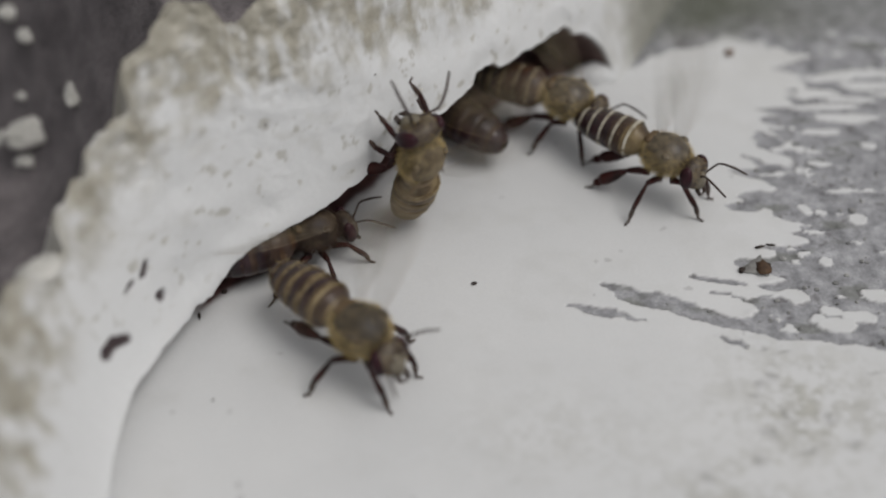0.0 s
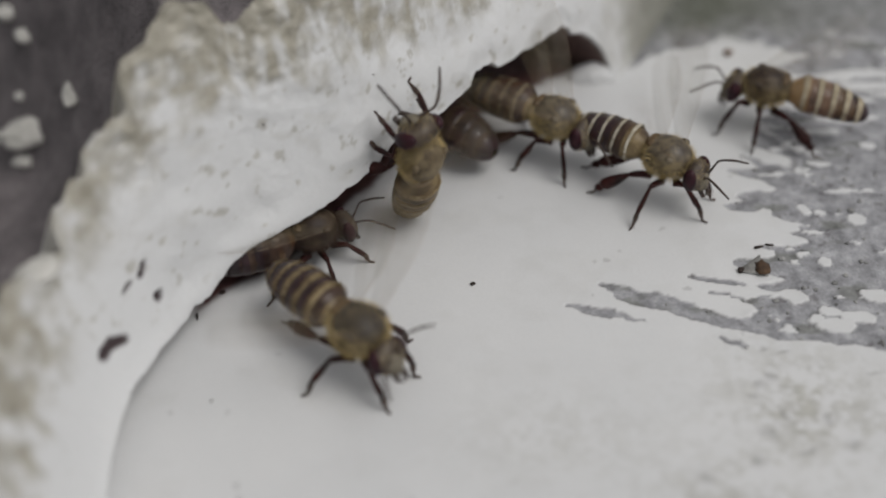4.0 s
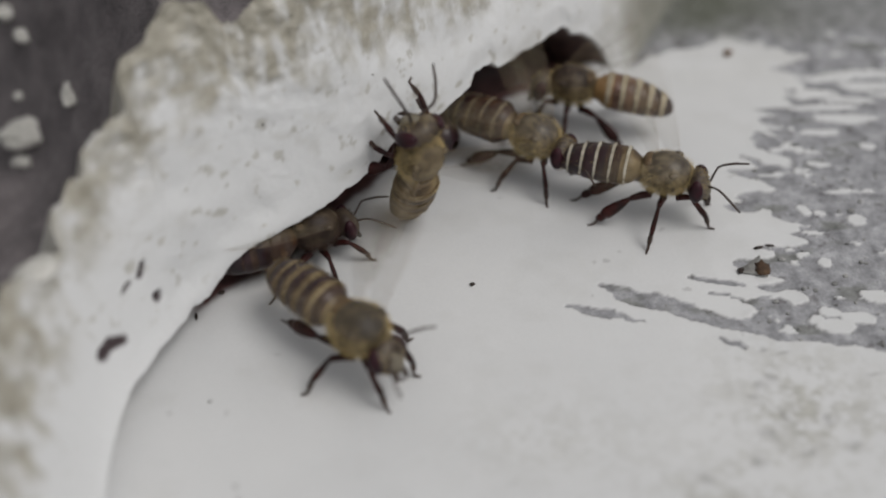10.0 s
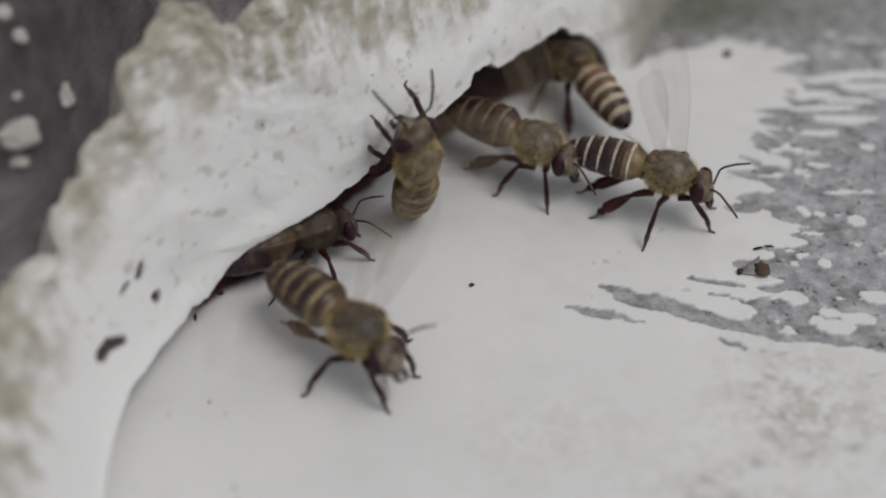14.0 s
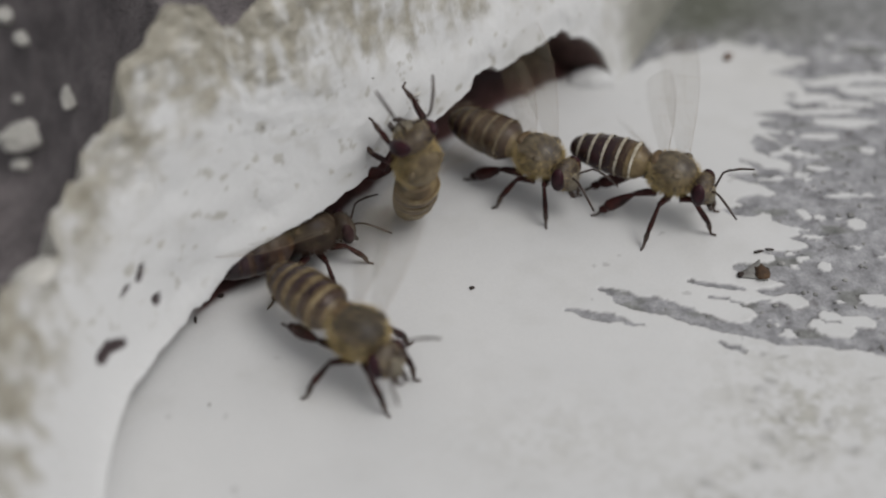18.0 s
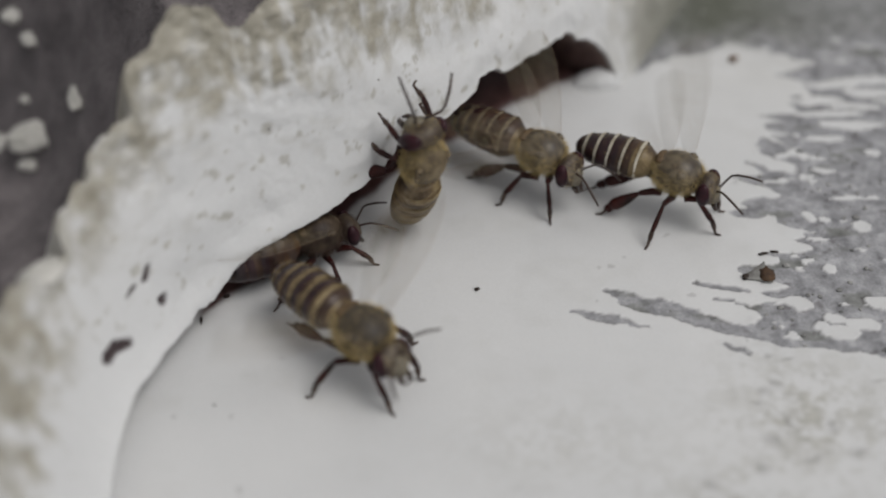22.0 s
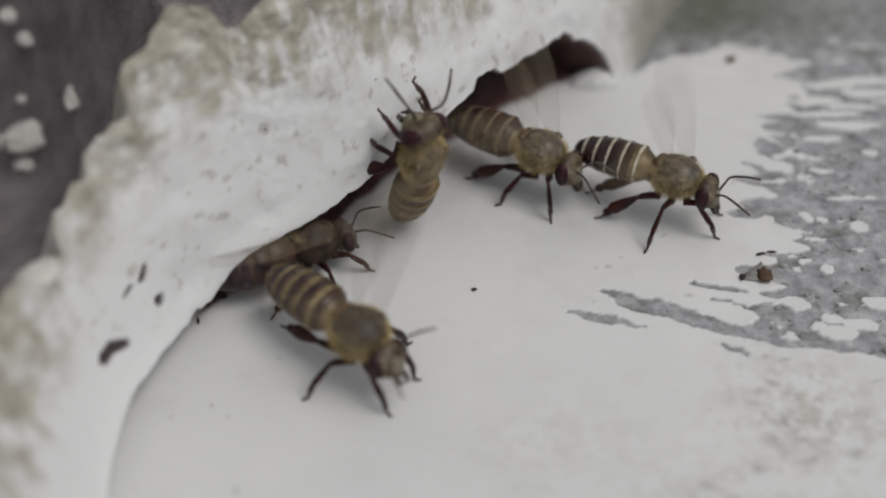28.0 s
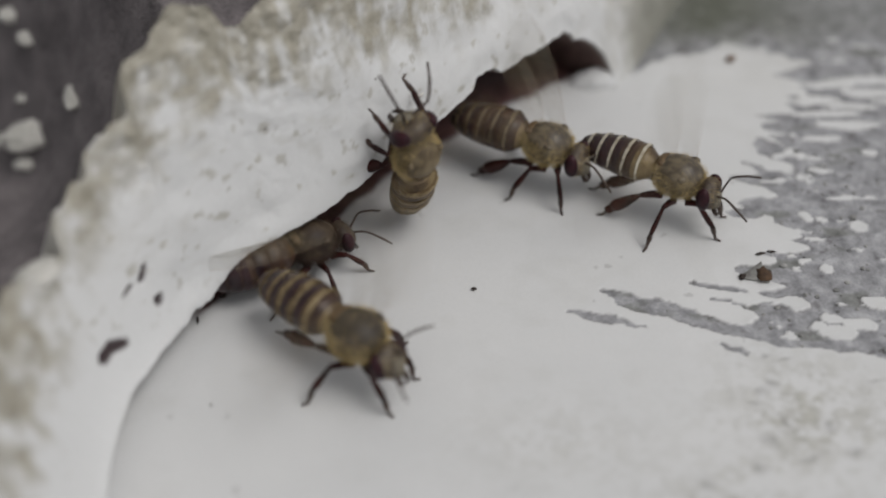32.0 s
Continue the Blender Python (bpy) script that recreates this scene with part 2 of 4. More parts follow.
# landing board: white paint worn through to grey cement in fingers
# streaks: x0, y0, x1, y1, half widths
STREAKS = [
    (9.24, -3.07, 10.03, -3.43, 0.12, 0.3),
    (10.17, -3.65, 11.91, -4.1, 0.5, 0.68),
    (11.9, -4.18, 15.25, -5.62, 0.66, 0.5),
    (15.25, -5.62, 18.62, -6.47, 0.45, 0.62),
    (18.7, -6.05, 24.49, -7.1, 0.9, 0.9),
    (7.15, -4.67, 9.68, -5.23, 0.22, 0.36),
    (9.68, -5.23, 11.45, -5.83, 0.3, 0.08),
    (15.38, -7.22, 16.8, -7.76, 0.2, 0.1),
    (14.51, -2.3, 17.33, -2.89, 0.22, 0.25),
    (15.4, -3.65, 16.53, -3.74, 0.16, 0.12),
    (16.81, -4.01, 17.85, -4.54, 0.1, 0.06),
]
FINGERS = [
    (19.06, 0.24, 19.6, 0.05, 0.12, 0.12),
    (20.02, -0.05, 23.6, 0.05, 0.25, 0.3),
    (17.66, -1.37, 21.96, -1.28, 0.45, 0.9),
    (20.69, -0.9, 26.22, -1.37, 1, 1.6),
    (17.76, 3.67, 19.15, 3.62, 0.25, 0.5),
    (19.32, 4.55, 21.59, 3.52, 0.75, 0.9),
    (21.24, 3.52, 24.74, 2, 1, 1),
    (19.29, 8.45, 21.25, 7.23, 0.15, 0.5),
    (20.62, 10.57, 22.77, 9.36, 0.35, 0.7),
    (21.54, 12.28, 24.75, 11.68, 0.4, 0.8),
    (23.62, 14.54, 25.16, 13.62, 0.3, 0.6),
]
# islands of paint left on the bare part: x, y, half length, half width
ISLANDS = [
    (22.24, 3.62, 0.5, 0.45),
    (23.3, 3.31, 0.4, 0.25),
    (25.62, 2.5, 0.55, 0.5),
    (27.79, 9.47, 0.5, 0.4),
    (22.88, 7.07, 0.4, 0.4),
    (24.04, 7.89, 0.7, 0.3),
    (21.95, -5.06, 0.7, 0.5),
    (23.46, -5.49, 1.1, 0.5),
    (22.18, -6.17, 1, 0.5),
    (21.02, -5.62, 0.5, 0.35),
    (24.27, 7.78, 0.6, 0.25),
    (20.09, -3.87, 1.1, 0.55),
    (25.93, 13.62, 2.2, 0.35),
    (27.18, 12.4, 2.2, 0.4),
    (24.77, 10.92, 1.4, 0.35),
    (29.15, 17.42, 2.4, 0.4),
    (22.66, -1.14, 0.5, 0.25),
    (25.31, -3.87, 1, 0.5),
    (26.86, 16.9, 1.9, 0.4),
    (29.4, 16, 2, 0.5),
    (25.69, 15.17, 1.5, 0.5),
    (27.83, 14.36, 1.6, 0.35),
]
# brown flecks rubbed into the paint: x, y, half length, half width
SPECKS = [
    (17.21, -10.47, 0.4, 0.22),
    (18.01, -9.96, 0.3, 0.25),
    (16.33, -11.31, 0.35, 0.15),
    (17.97, -12.44, 0.2, 0.4),
    (18.96, -14.78, 0.8, 0.2),
    (20.45, -12.69, 0.3, 0.25),
    (21.37, -14.43, 0.4, 0.22),
    (13.21, -16.34, 0.3, 0.45),
    (16.08, -15.48, 0.35, 0.3),
    (17.94, -7.88, 0.25, 0.15),
    (18.98, -8.17, 0.45, 0.12),
    (23.55, -9.72, 0.4, 0.14),
    (16.95, -13.6, 0.2, 0.35),
]


def landing_board():
    xs, ys = spread(-20, 37, 0.115, -21.6, 125), spread(-21, 34, 0.115, -110, 130)
    X, Y = np.meshgrid(xs, ys, indexing="ij")
    wx = X + 0.35 * layers_of(X * 0.9, Y * 0.9, 1, 3) + 0.045 * layers_of(X * 3.1, Y * 3.1, 2, 2)
    wy = Y + 0.2 * layers_of(X * 0.7, Y * 1.2, 3, 3) + 0.04 * layers_of(X * 2.7, Y * 3.4, 4, 2)
    # bare part beyond a ragged line
    edge = np.interp(Y, [-9.13, -7.59, -6.05, -4.1, -1.37, 0.53, 3.78, 7.78, 10.62, 14.23, 19.42, 22.18], [28.3, 24.36, 19.65, 19.23, 20.6, 23.54, 19.88, 21.17, 22.09, 24.14, 26.01, 26.6])
    fing = 1.3 * layers_of(X * 0.10 + 0.05 * Y, Y * 0.75 + 0.12 * X, 5, 3, 0.55)
    inside = (wx - edge) * 0.55 + fing
    for row in STREAKS + FINGERS:
        inside = np.maximum(inside, capsule(wx, wy, *row) * 1.6)
    far = np.interp(X, [12.55, 13.84, 16.92, 20.69, 26.13, 31.57], [17.75, 18.61, 20.65, 21.34, 19.96, 19.42])
    inside = np.maximum(inside, (wy - far) * 1.2 + 0.9 * layers_of(X * 0.35, Y * 0.5, 6))
    for x, y, a, b in ISLANDS:
        d = 1 - np.hypot((wx - x + 0.25 * (wy - y)) / a, (wy - y) / b)
        inside = np.minimum(inside, -d * 1.2)
    # rare leftover flecks
    fleck = layers_of(X * 0.55, Y * 1.3, 8, 3) - 0.80 + 0.02 * np.clip(inside, 0, 6)
    inside = np.where(inside > 0.15, np.minimum(inside, 0.15 - 4 * fleck), inside)
    worn = step(-0.05, 0.09, inside)
    rim = np.exp(-((inside + 0.12) / 0.14) ** 2)
    Z = -0.09 * worn + 0.03 * rim * (0.5 + layers_of(X * 0.6, Y * 0.6, 9, 2))
    Z = Z + worn * 0.05 * layers_of(X * 1.6, Y * 1.6, 10) + 0.015 * layers_of(X * 0.5, Y * 0.5, 11) - 0.02
    rub = np.exp(-(((X - 19.3) / 4.6) ** 2 + ((Y + 12.3) / 4.2) ** 2)) + 0.7 * np.exp(-(((X - 14) / 4.0) ** 2 + ((Y + 18) / 2.2) ** 2))
    rub = rub + 0.35 * np.exp(-(((X - 6) / 5) ** 2 + ((Y + 14) / 3) ** 2))
    grime = np.clip(rub, 0, 1) * np.clip(0.34 + 0.5 * layers_of(X * 0.7, Y * 0.9, 12) + 0.5 * layers_of(X * 2.4, Y * 2.6, 37), 0, 0.75)
    grime = np.maximum(grime, 0.12 * np.clip(layers_of(X * 0.4, Y * 0.5, 13) - 0.25, 0, 1))
    grime = np.maximum(grime, 0.22 * step(12, 21, Y) * np.clip(0.6 + layers_of(X * 0.3, Y * 0.4, 14), 0, 1))
    moss = step(20.0, 24.5, Y + 1.2 * layers_of(X * 0.25, Y * 0.3, 15)) * (0.3 + 0.6 * np.exp(-((X - 20) / 6.5) ** 2))
    moss = np.maximum(moss, 0.5 * worn * step(0.35, 0.8, layers_of(X * 0.3, Y * 0.7, 16)))
    pit = 0.45 * step(0.72, 0.95, layers_of(X * 1.3, Y * 1.5, 17, 3)) * worn
    pit = np.maximum(pit, 0.25 * step(1.08, 1.16, layers_of(X * 0.8, Y * 0.9, 18, 3)))
    pit = np.maximum(pit, 0.42 * np.exp(-((inside - 0.08) / 0.09) ** 2) * step(-0.3, 0.5, layers_of(X * 0.9, Y * 0.9, 20)))
    for x, y, a, b in SPECKS:
        d = np.hypot((wx - x + 0.3 * (wy - y)) / a, (wy - y - 0.25 * (wx - x)) / b)
        pit = np.maximum(pit, 0.34 * np.exp(-d ** 2))
    # inside the hive and behind the wall the floor turns dark brown
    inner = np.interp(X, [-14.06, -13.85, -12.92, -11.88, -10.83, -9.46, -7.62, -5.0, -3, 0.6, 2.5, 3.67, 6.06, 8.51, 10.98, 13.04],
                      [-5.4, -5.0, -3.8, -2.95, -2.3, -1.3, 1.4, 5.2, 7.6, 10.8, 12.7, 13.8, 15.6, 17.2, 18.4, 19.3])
    inner_dark = step(-0.25, 0.45, (Y - inner) * 0.72 + 0.25 * layers_of(X * 0.8, Y * 0.8, 19)) * step(14.2, 12.6, X) * step(-14.6, -13.6, X)
    inner_dark = np.maximum(inner_dark, step(-19.2, -20.2, X))
    ob = sheet("board_top", X, Y, Z, BOARD, {"worn": worn, "grime": grime, "moss": moss, "pit": pit, "inner_dark": inner_dark})
    # loose grit lying on the bare cement
    rnd = random.Random(5)
    bm = bmesh.new()
    spots = np.argwhere((worn > 0.95) & (X > 12) & (X < 40) & (Y > -14) & (Y < 26))
    for _ in range(520):
        i, j = spots[rnd.randrange(len(spots))]
        r = rnd.uniform(0.04, 0.13) * rnd.choice((1, 1, 1.6))
        at = Vector((X[i, j] + rnd.uniform(-0.06, 0.06), Y[i, j] + rnd.uniform(-0.06, 0.06), Z[i, j] + 0.3 * r))
        bmesh.ops.create_icosphere(bm, subdivisions=1, radius=r, matrix=Matrix.Translation(at) @ Matrix.Diagonal((rnd.uniform(0.7, 1.4), rnd.uniform(0.7, 1.3), 0.7, 1)))
    tagged(part("cement_grit", bm, GRIT, None, smooth=False), "loose grey grit on the bare worn cement", "grit", kind="stuff")
    base = new("landing_board")
    tagged(base, "white-painted landing board worn to grey cement", "landing board", kind="structure")
    base.location = (0.02, 0.01, -0.026)
    ob.parent = base
    ob.matrix_parent_inverse = Matrix.Translation((-0.02, -0.01, 0.026))
    b = bmesh.new()
    bmesh.ops.create_cube(b, size=1)
    bmesh.ops.scale(b, vec=(146.2, 239.6, 25.4), verts=b.verts)
    bmesh.ops.translate(b, vec=(31.7, 0, 12.9), verts=b.verts)
    part("board_slab", b, STONE, base, "grey cement slab", smooth=False)


landing_board()

# front wall of the hive: a lime crust swept along a bent plan, leaning back, with the flight slit along its foot
PLAN = [(-18, -60), (-17.4, -32), (-17, -20), (-16.9, -13.7), (-14.2, -6.9), (-4.6, -1.4), (3.0, 6.0), (8.0, 11.6), (12.0, 16.4), (14.2, 20.2), (17.3, 26.6), (23, 38), (34, 60)]
curve = np.array(PLAN, float)
for _ in range(5):
    cut = np.empty((2 * len(curve) - 2, 2))
    cut[0::2], cut[1::2] = 0.75 * curve[:-1] + 0.25 * curve[1:], 0.25 * curve[:-1] + 0.75 * curve[1:]
    curve = cut
along = np.concatenate([[0], np.cumsum(np.hypot(*np.diff(curve, axis=0).T))])


def lean_at(s):
    """How far the wall leans back along its foot."""
    return np.radians(22 + 0.6 * np.sin(np.asarray(s, float) * 0.2))


def on_wall(s, h, inward=0.0):
    """The place at s along the wall's foot, h up its face and so far into it."""
    s = np.asarray(s, float)
    x, y = np.interp(s, along, curve[:, 0]), np.interp(s, along, curve[:, 1])
    tx = np.interp(s + 0.8, along, curve[:, 0]) - np.interp(s - 0.8, along, curve[:, 0])
    ty = np.interp(s + 0.8, along, curve[:, 1]) - np.interp(s - 0.8, along, curve[:, 1])
    k = np.hypot(tx, ty)
    lean = lean_at(s)
    back = h * np.sin(lean) + inward * np.cos(lean)
    return x - ty / k * back, y + tx / k * back, h * np.cos(lean) - inward * np.sin(lean) + 0 * x


# the slit's upper lip and the crust's broken top: s, height
LIP_S = [24, 28.5, 29.4, 30.8, 32.4, 34.5, 36.2, 38.0, 39.6, 40.4, 41.4, 42.7, 43.3, 45.7, 48.8, 52.2, 53.4, 55.2, 59.1, 62, 62.5, 64.2, 64.7, 69.5, 71.3, 71.9, 72.0, 73.1, 73.9, 74.5, 74.8, 75.0, 75.1]
LIP_H = [-0.4, 0.39, 0.65, 1.04, 1.36, 1.58, 1.64, 1.7, 1.76, 1.91, 1.93, 2.8, 3.3, 3.8, 4.2, 4.7, 5.2, 5.8, 5.9, 6.3, 7.0, 6.9, 6.3, 6.0, 6.0, 5.5, 5.1, 4.5, 3.8, 2.9, 2.2, 1.2, -0.4]
TOP_S = [2, 24, 33.1, 34.8, 36.3, 36.5, 36.8, 37.4, 38.0, 38.6, 38.9, 39.7, 40.5, 41.0, 41.2, 41.5, 42.0, 42.7, 43.2, 44.0, 45.8, 46.3, 46.6, 47.6, 48.6, 52, 58, 75, 110]
TOP_H = [9, 10.8, 11.1, 10.2, 9.7, 10.9, 11.5, 11.7, 12.1, 12.1, 13.1, 13.7, 13.8, 13.9, 15.6, 16.3, 16.6, 16.8, 17.4, 18.2, 17.6, 16.7, 16.2, 16.3, 16.9, 17.5, 20, 24, 24]
# before the slit the lip hangs a little out over the board: s, how far inward it stands
FOOT_S = [20, 28.5, 29.4, 30.8, 32.4, 34.5, 36.2, 38.0, 39.6, 40.4, 41.4, 43]
FOOT_I = [-0.4, -0.65, -0.8, -0.9, -0.9, -0.9, -1.0, -0.85, -0.45, -0.1, -0.05, 0.0]
# pits in the lime: s, h, s, h, half width
PITS = [
    (34.7, 3.9, 35.5, 4, 0.4, 0.42),
    (35.5, 4, 36.2, 3.5, 0.42, 0.36),
    (39, 3.8, 39, 3.7, 0.3, 0.26),
    (39.1, 5.9, 38.7, 5.4, 0.16, 0.26),
    (38, 5.4, 37.5, 5.4, 0.18, 0.12),
    (31.5, -0.1, 30.7, -0.4, 0.1, 0.08),
]


def front_wall():
    s = np.concatenate([np.arange(2, 22, 0.5), np.arange(22, 84, 0.14), np.arange(84, 110, 0.5)])
    lip = np.interp(s, LIP_S, LIP_H, left=0.1, right=-0.4)
    lip = lip + np.where(lip > 0.1, (0.14 * layers_of(s * 0.8, 0 * s, 21) + 0.06 * layers_of(s * 3, 0 * s, 22)) * np.clip(lip / 2, 0, 1), 0)
    top = np.interp(s, TOP_S, TOP_H) + 0.18 * layers_of(s * 1.7, 0 * s, 24) + 0.12 * layers_of(s * 4.5, 0 * s, 38)
    # profile: back of the lip, rounded lip, face, rounded broken top, back
    q = np.concatenate([np.zeros(7), np.linspace(0, 1, 170), np.ones(7)])
    into = np.concatenate([[6.6, 6.6, 3.0, 1.2, 0.45, 0.15, 0.03], np.zeros(170), [0.05, 0.2, 0.5, 1.2, 3, 5, 6.8]])
    rise = np.concatenate([[5.0, 0.9, 0.35, 0.1, 0.0, 0.02, 0.08], np.linspace(0.14, -0.25, 170), [-0.2, -0.25, -0.45, -1.1, -2.7, -4.6, -6.2]])
    S, Q = np.meshgrid(s, q, indexing="ij")
    H = lip[:, None] + Q * (top - lip)[:, None] + rise[None, :]
    # before the slit the back of the lip closes on the board
    shut = step(41.0, 39.8, S)
    I = np.broadcast_to(into[None, :], S.shape).copy()
    foot = np.interp(S, FOOT_S, FOOT_I)
    H[:, 0] += shut[:, 0] * (I[:, 0] * np.tan(lean_at(s)) - 0.2 - H[:, 0])
    I = I + foot * np.exp(-np.clip(H - lip[:, None], 0, None) / 1.3)
    face = np.exp(-np.clip(I - foot, 0, None) / 0.4)
    near_top = np.exp(-np.clip(top[:, None] - H, 0, None) / 3.2)
    bulge = 0.35 * layers_of(S * 0.16, H * 0.2, 25, 3) + 0.045 * layers_of(S * 0.8, H * 0.8, 26) + 0.015 * layers_of(S * 2.5, H * 2.5, 27)
    crust = near_top * (0.45 * layers_of(S * 0.45, H * 0.45, 28, 4) + 0.35 * layers_of(S * 1.4, H * 1.4, 29))
    pit = np.zeros_like(S)
    wS, wH = S + 0.10 * layers_of(S * 2.2, H * 2.2, 30), H + 0.10 * layers_of(S * 2.2, H * 2.2, 31)
    for row in PITS:
        pit = np.maximum(pit, step(-0.04, 0.14, capsule(wS, wH, *row)))
    low = step(0.3, 1.8, H - lip[:, None])
    I = I - face * (bulge * low + crust) + 0.9 * pit * face
    X, Y, Z = on_wall(S, H, I)
    blotch = 0.55 * layers_of(S * 0.45, H * 0.4, 32) + 0.5 * layers_of(S * 1.5, H * 1.2, 33) + 0.55 * layers_of(S * 1.3, H * 0.36, 39)
    reach = np.interp(S, [20, 30, 36, 42, 50, 60, 72, 78, 82, 100], [3.4, 3.6, 6.9, 10.0, 10.8, 9.6, 8.4, 5.6, 1.5, 0.5])
    grime = step(-0.15, 0.9, (H - reach) * 0.13 + 0.75 * blotch) * step(-1.5, 2.5, H - reach) * 0.85
    grime = np.maximum(grime, 0.2 * step(0.3, 0.95, layers_of(S * 0.5, H * 0.8, 34)) * step(3, 6, H))
    grime = np.maximum(grime, 0.6 * step(72.5, 81, S + 2 * blotch))
    grime = np.maximum(grime, 0.5 * step(0.6, 0.9, layers_of(S * 1.5, H * 1.5, 35, 3)) * step(2, 5, H))
    # shade under and behind the lip, painted dark brown onto the wall
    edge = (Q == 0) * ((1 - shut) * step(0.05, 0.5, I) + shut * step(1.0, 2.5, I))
    zero = np.zeros_like(S)
    worn = np.maximum(zero, edge)
    ob = sheet("wall_front", X, Y, Z, WALL, {"worn": worn, "grime": grime, "moss": 0.6 * step(74.5, 83, S + 2.2 * blotch) * step(7.5, 0.3, H + 2 * blotch), "pit": pit, "inner_dark": 0.85 * edge})
    tagged(ob, "white limewashed crust with a ragged broken top", "wall", kind="structure")


front_wall()


def hollow():
    """The dark hollow behind the slit, and the dark timber slope behind the crust, which roofs it."""
    s = np.arange(45, 84, 0.4)
    S, Z = np.meshgrid(s, np.array([-3.0, 0, 3, 6, 9, 11.5]), indexing="ij")
    x, y, z = on_wall(S, 0 * S, (19 + 0.5 * layers_of(S * 0.4, Z * 0.4, 41)) / np.cos(lean_at(S)))
    ob = sheet("hive_hollow", x, y, Z, HOLLOW)
    tagged(ob, "dark brown back of the hollow behind the slit", "cavity", kind="structure")
    s = np.arange(2, 110, 0.25)
    i = np.concatenate([np.arange(6.8, 60, 0.3), np.arange(60, 110, 4.0)])
    S, I = np.meshgrid(s, i, indexing="ij")
    rough = 0.45 * layers_of(S * 0.25, I * 0.25, 42) + 0.2 * layers_of(S * 0.9, I * 1.2, 43) + 0.08 * layers_of(S * 3, I * 3, 44)
    roof = step(40.5, 46, S)
    x, y, z = on_wall(S, 0 * S, I / np.cos(lean_at(S)))
    ob = sheet("wall_timber", x, y, -7 + roof * (15.4 + (I - 6.8) * 0.3) + rough * (1 + 1.5 * (1 - roof)), DARK_WOOD)
    tagged(ob, "dark weathered timber bared behind the crust", "wall", kind="structure")


hollow()


# pale lumps of lime left on the timber: x, y, z, half length, half width, turn
def lime_lump(x, y, z, a, b, turn, seed):
    bm = bmesh.new()
    bmesh.ops.create_icosphere(bm, subdivisions=4, radius=1)
    for v in bm.verts:
        k = 1 + 0.20 * noise.fractal(v.co * 1.3 + Vector((seed, 0, 0)), 0.9, 2.0, 4)
        v.co = Vector((v.co.x * a * k, v.co.y * b * k, v.co.z * 0.7 * b * k))
    ob = part("lime_lump", bm, LUMP, None)
    ob.matrix_basis = pose(x * MM, y * MM, z * MM, 0, 0, turn)
    return tagged(ob, "pale lump of old lime stuck to dark timber", "lime lump", "lime lumps on the timber")


for k, row in enumerate([
    (-29.2, 15.4, -3.53, 2.35, 1.3, 32),
    (-29.91, 14.04, -5.21, 0.75, 0.6, 0),
    (-25.0, 14.0, 1, 1.35, 0.75, 90),
    (-29.37, 19.27, 1.91, 0.75, 0.7, 0),
    (-31.11, 21.7, 2.15, 0.85, 0.8, 0),
    (-19.83, -10.36, 8.73, 1.2, 0.8, 40),
    (-32.75, 16.6, -5.52, 0.9, 0.9, 0),
    (-30.17, 17.44, -2.04, 0.45, 0.4, 0),
]):
    lime_lump(*row, 3.7 * k + 1)


def lime_smear():
    """A low smear of lime on the board that closes the far end of the slit."""
    bm = bmesh.new()
    bmesh.ops.create_icosphere(bm, subdivisions=5, radius=1)
    for v in bm.verts:
        k = 1 + 0.10 * noise.fractal(v.co * 1.6 + Vector((4.4, 0, 0)), 0.9, 2.0, 4)
        v.co = Vector((v.co.x * 1.75 * k, v.co.y * 1.0 * k, v.co.z * (1.0 + 0.35 * v.co.x) * k))
    ob = part("lime_smear", bm, WALL, None)
    ob.matrix_basis = pose(10.45 * MM, 17.0 * MM, 0.0, 0, 0, 6)
    return tagged(ob, "low smear of white lime closing the slit", "lime lump")


lime_smear()


# ---- bees


def tube(bm, pts, radii, sides=8, mat=0, flat=1.0):
    """A round limb through points, with a radius at each; its ends are closed."""
    rings = []
    for k, p in enumerate(pts):
        p = Vector(p)
        d = (Vector(pts[min(k + 1, len(pts) - 1)]) - Vector(pts[max(k - 1, 0)])).normalized()
        side = d.cross(Vector((0, 0, 1)))
        side = side.normalized() if side.length > 1e-4 else Vector((1, 0, 0))
        up = side.cross(d).normalized()
        rings.append([bm.verts.new(p + radii[k] * (math.cos(a) * side * flat + math.sin(a) * up))
                      for a in (2 * math.pi * j / sides for j in range(sides))])
    for r0, r1 in zip(rings, rings[1:]):
        for j in range(sides):
            f = bm.faces.new((r0[j], r0[(j + 1) % sides], r1[(j + 1) % sides], r1[j]))
            f.material_index = mat
    for r in (rings[0], rings[-1]):
        bm.faces.new(r).material_index = mat
    return bm


def ball(radii, centre, subdiv=3, shape=None):
    bm = bmesh.new()
    bmesh.ops.create_icosphere(bm, subdivisions=subdiv, radius=1)
    for v in bm.verts:
        c = shape(v.co.copy()) if shape else v.co
        v.co = Vector((c.x * radii[0], c.y * radii[1], c.z * radii[2])) + Vector(centre)
    return bm


def fuzz(points, length, width, rnd, comb=(-0.5, 0, 0)):
    """Single hairs standing on points with normals, combed one way."""
    bm = bmesh.new()
    for p, nrm in points:
        d = (nrm + Vector(comb) + Vector([rnd.uniform(-0.45, 0.45) for _ in range(3)])).normalized()
        side = d.cross(Vector([rnd.uniform(-1, 1) for _ in range(3)])).normalized() * width
        tip = p + d * length * rnd.uniform(0.6, 1.25)
        bm.faces.new([bm.verts.new(p - side), bm.verts.new(p + side), bm.verts.new(tip)])
    return bm


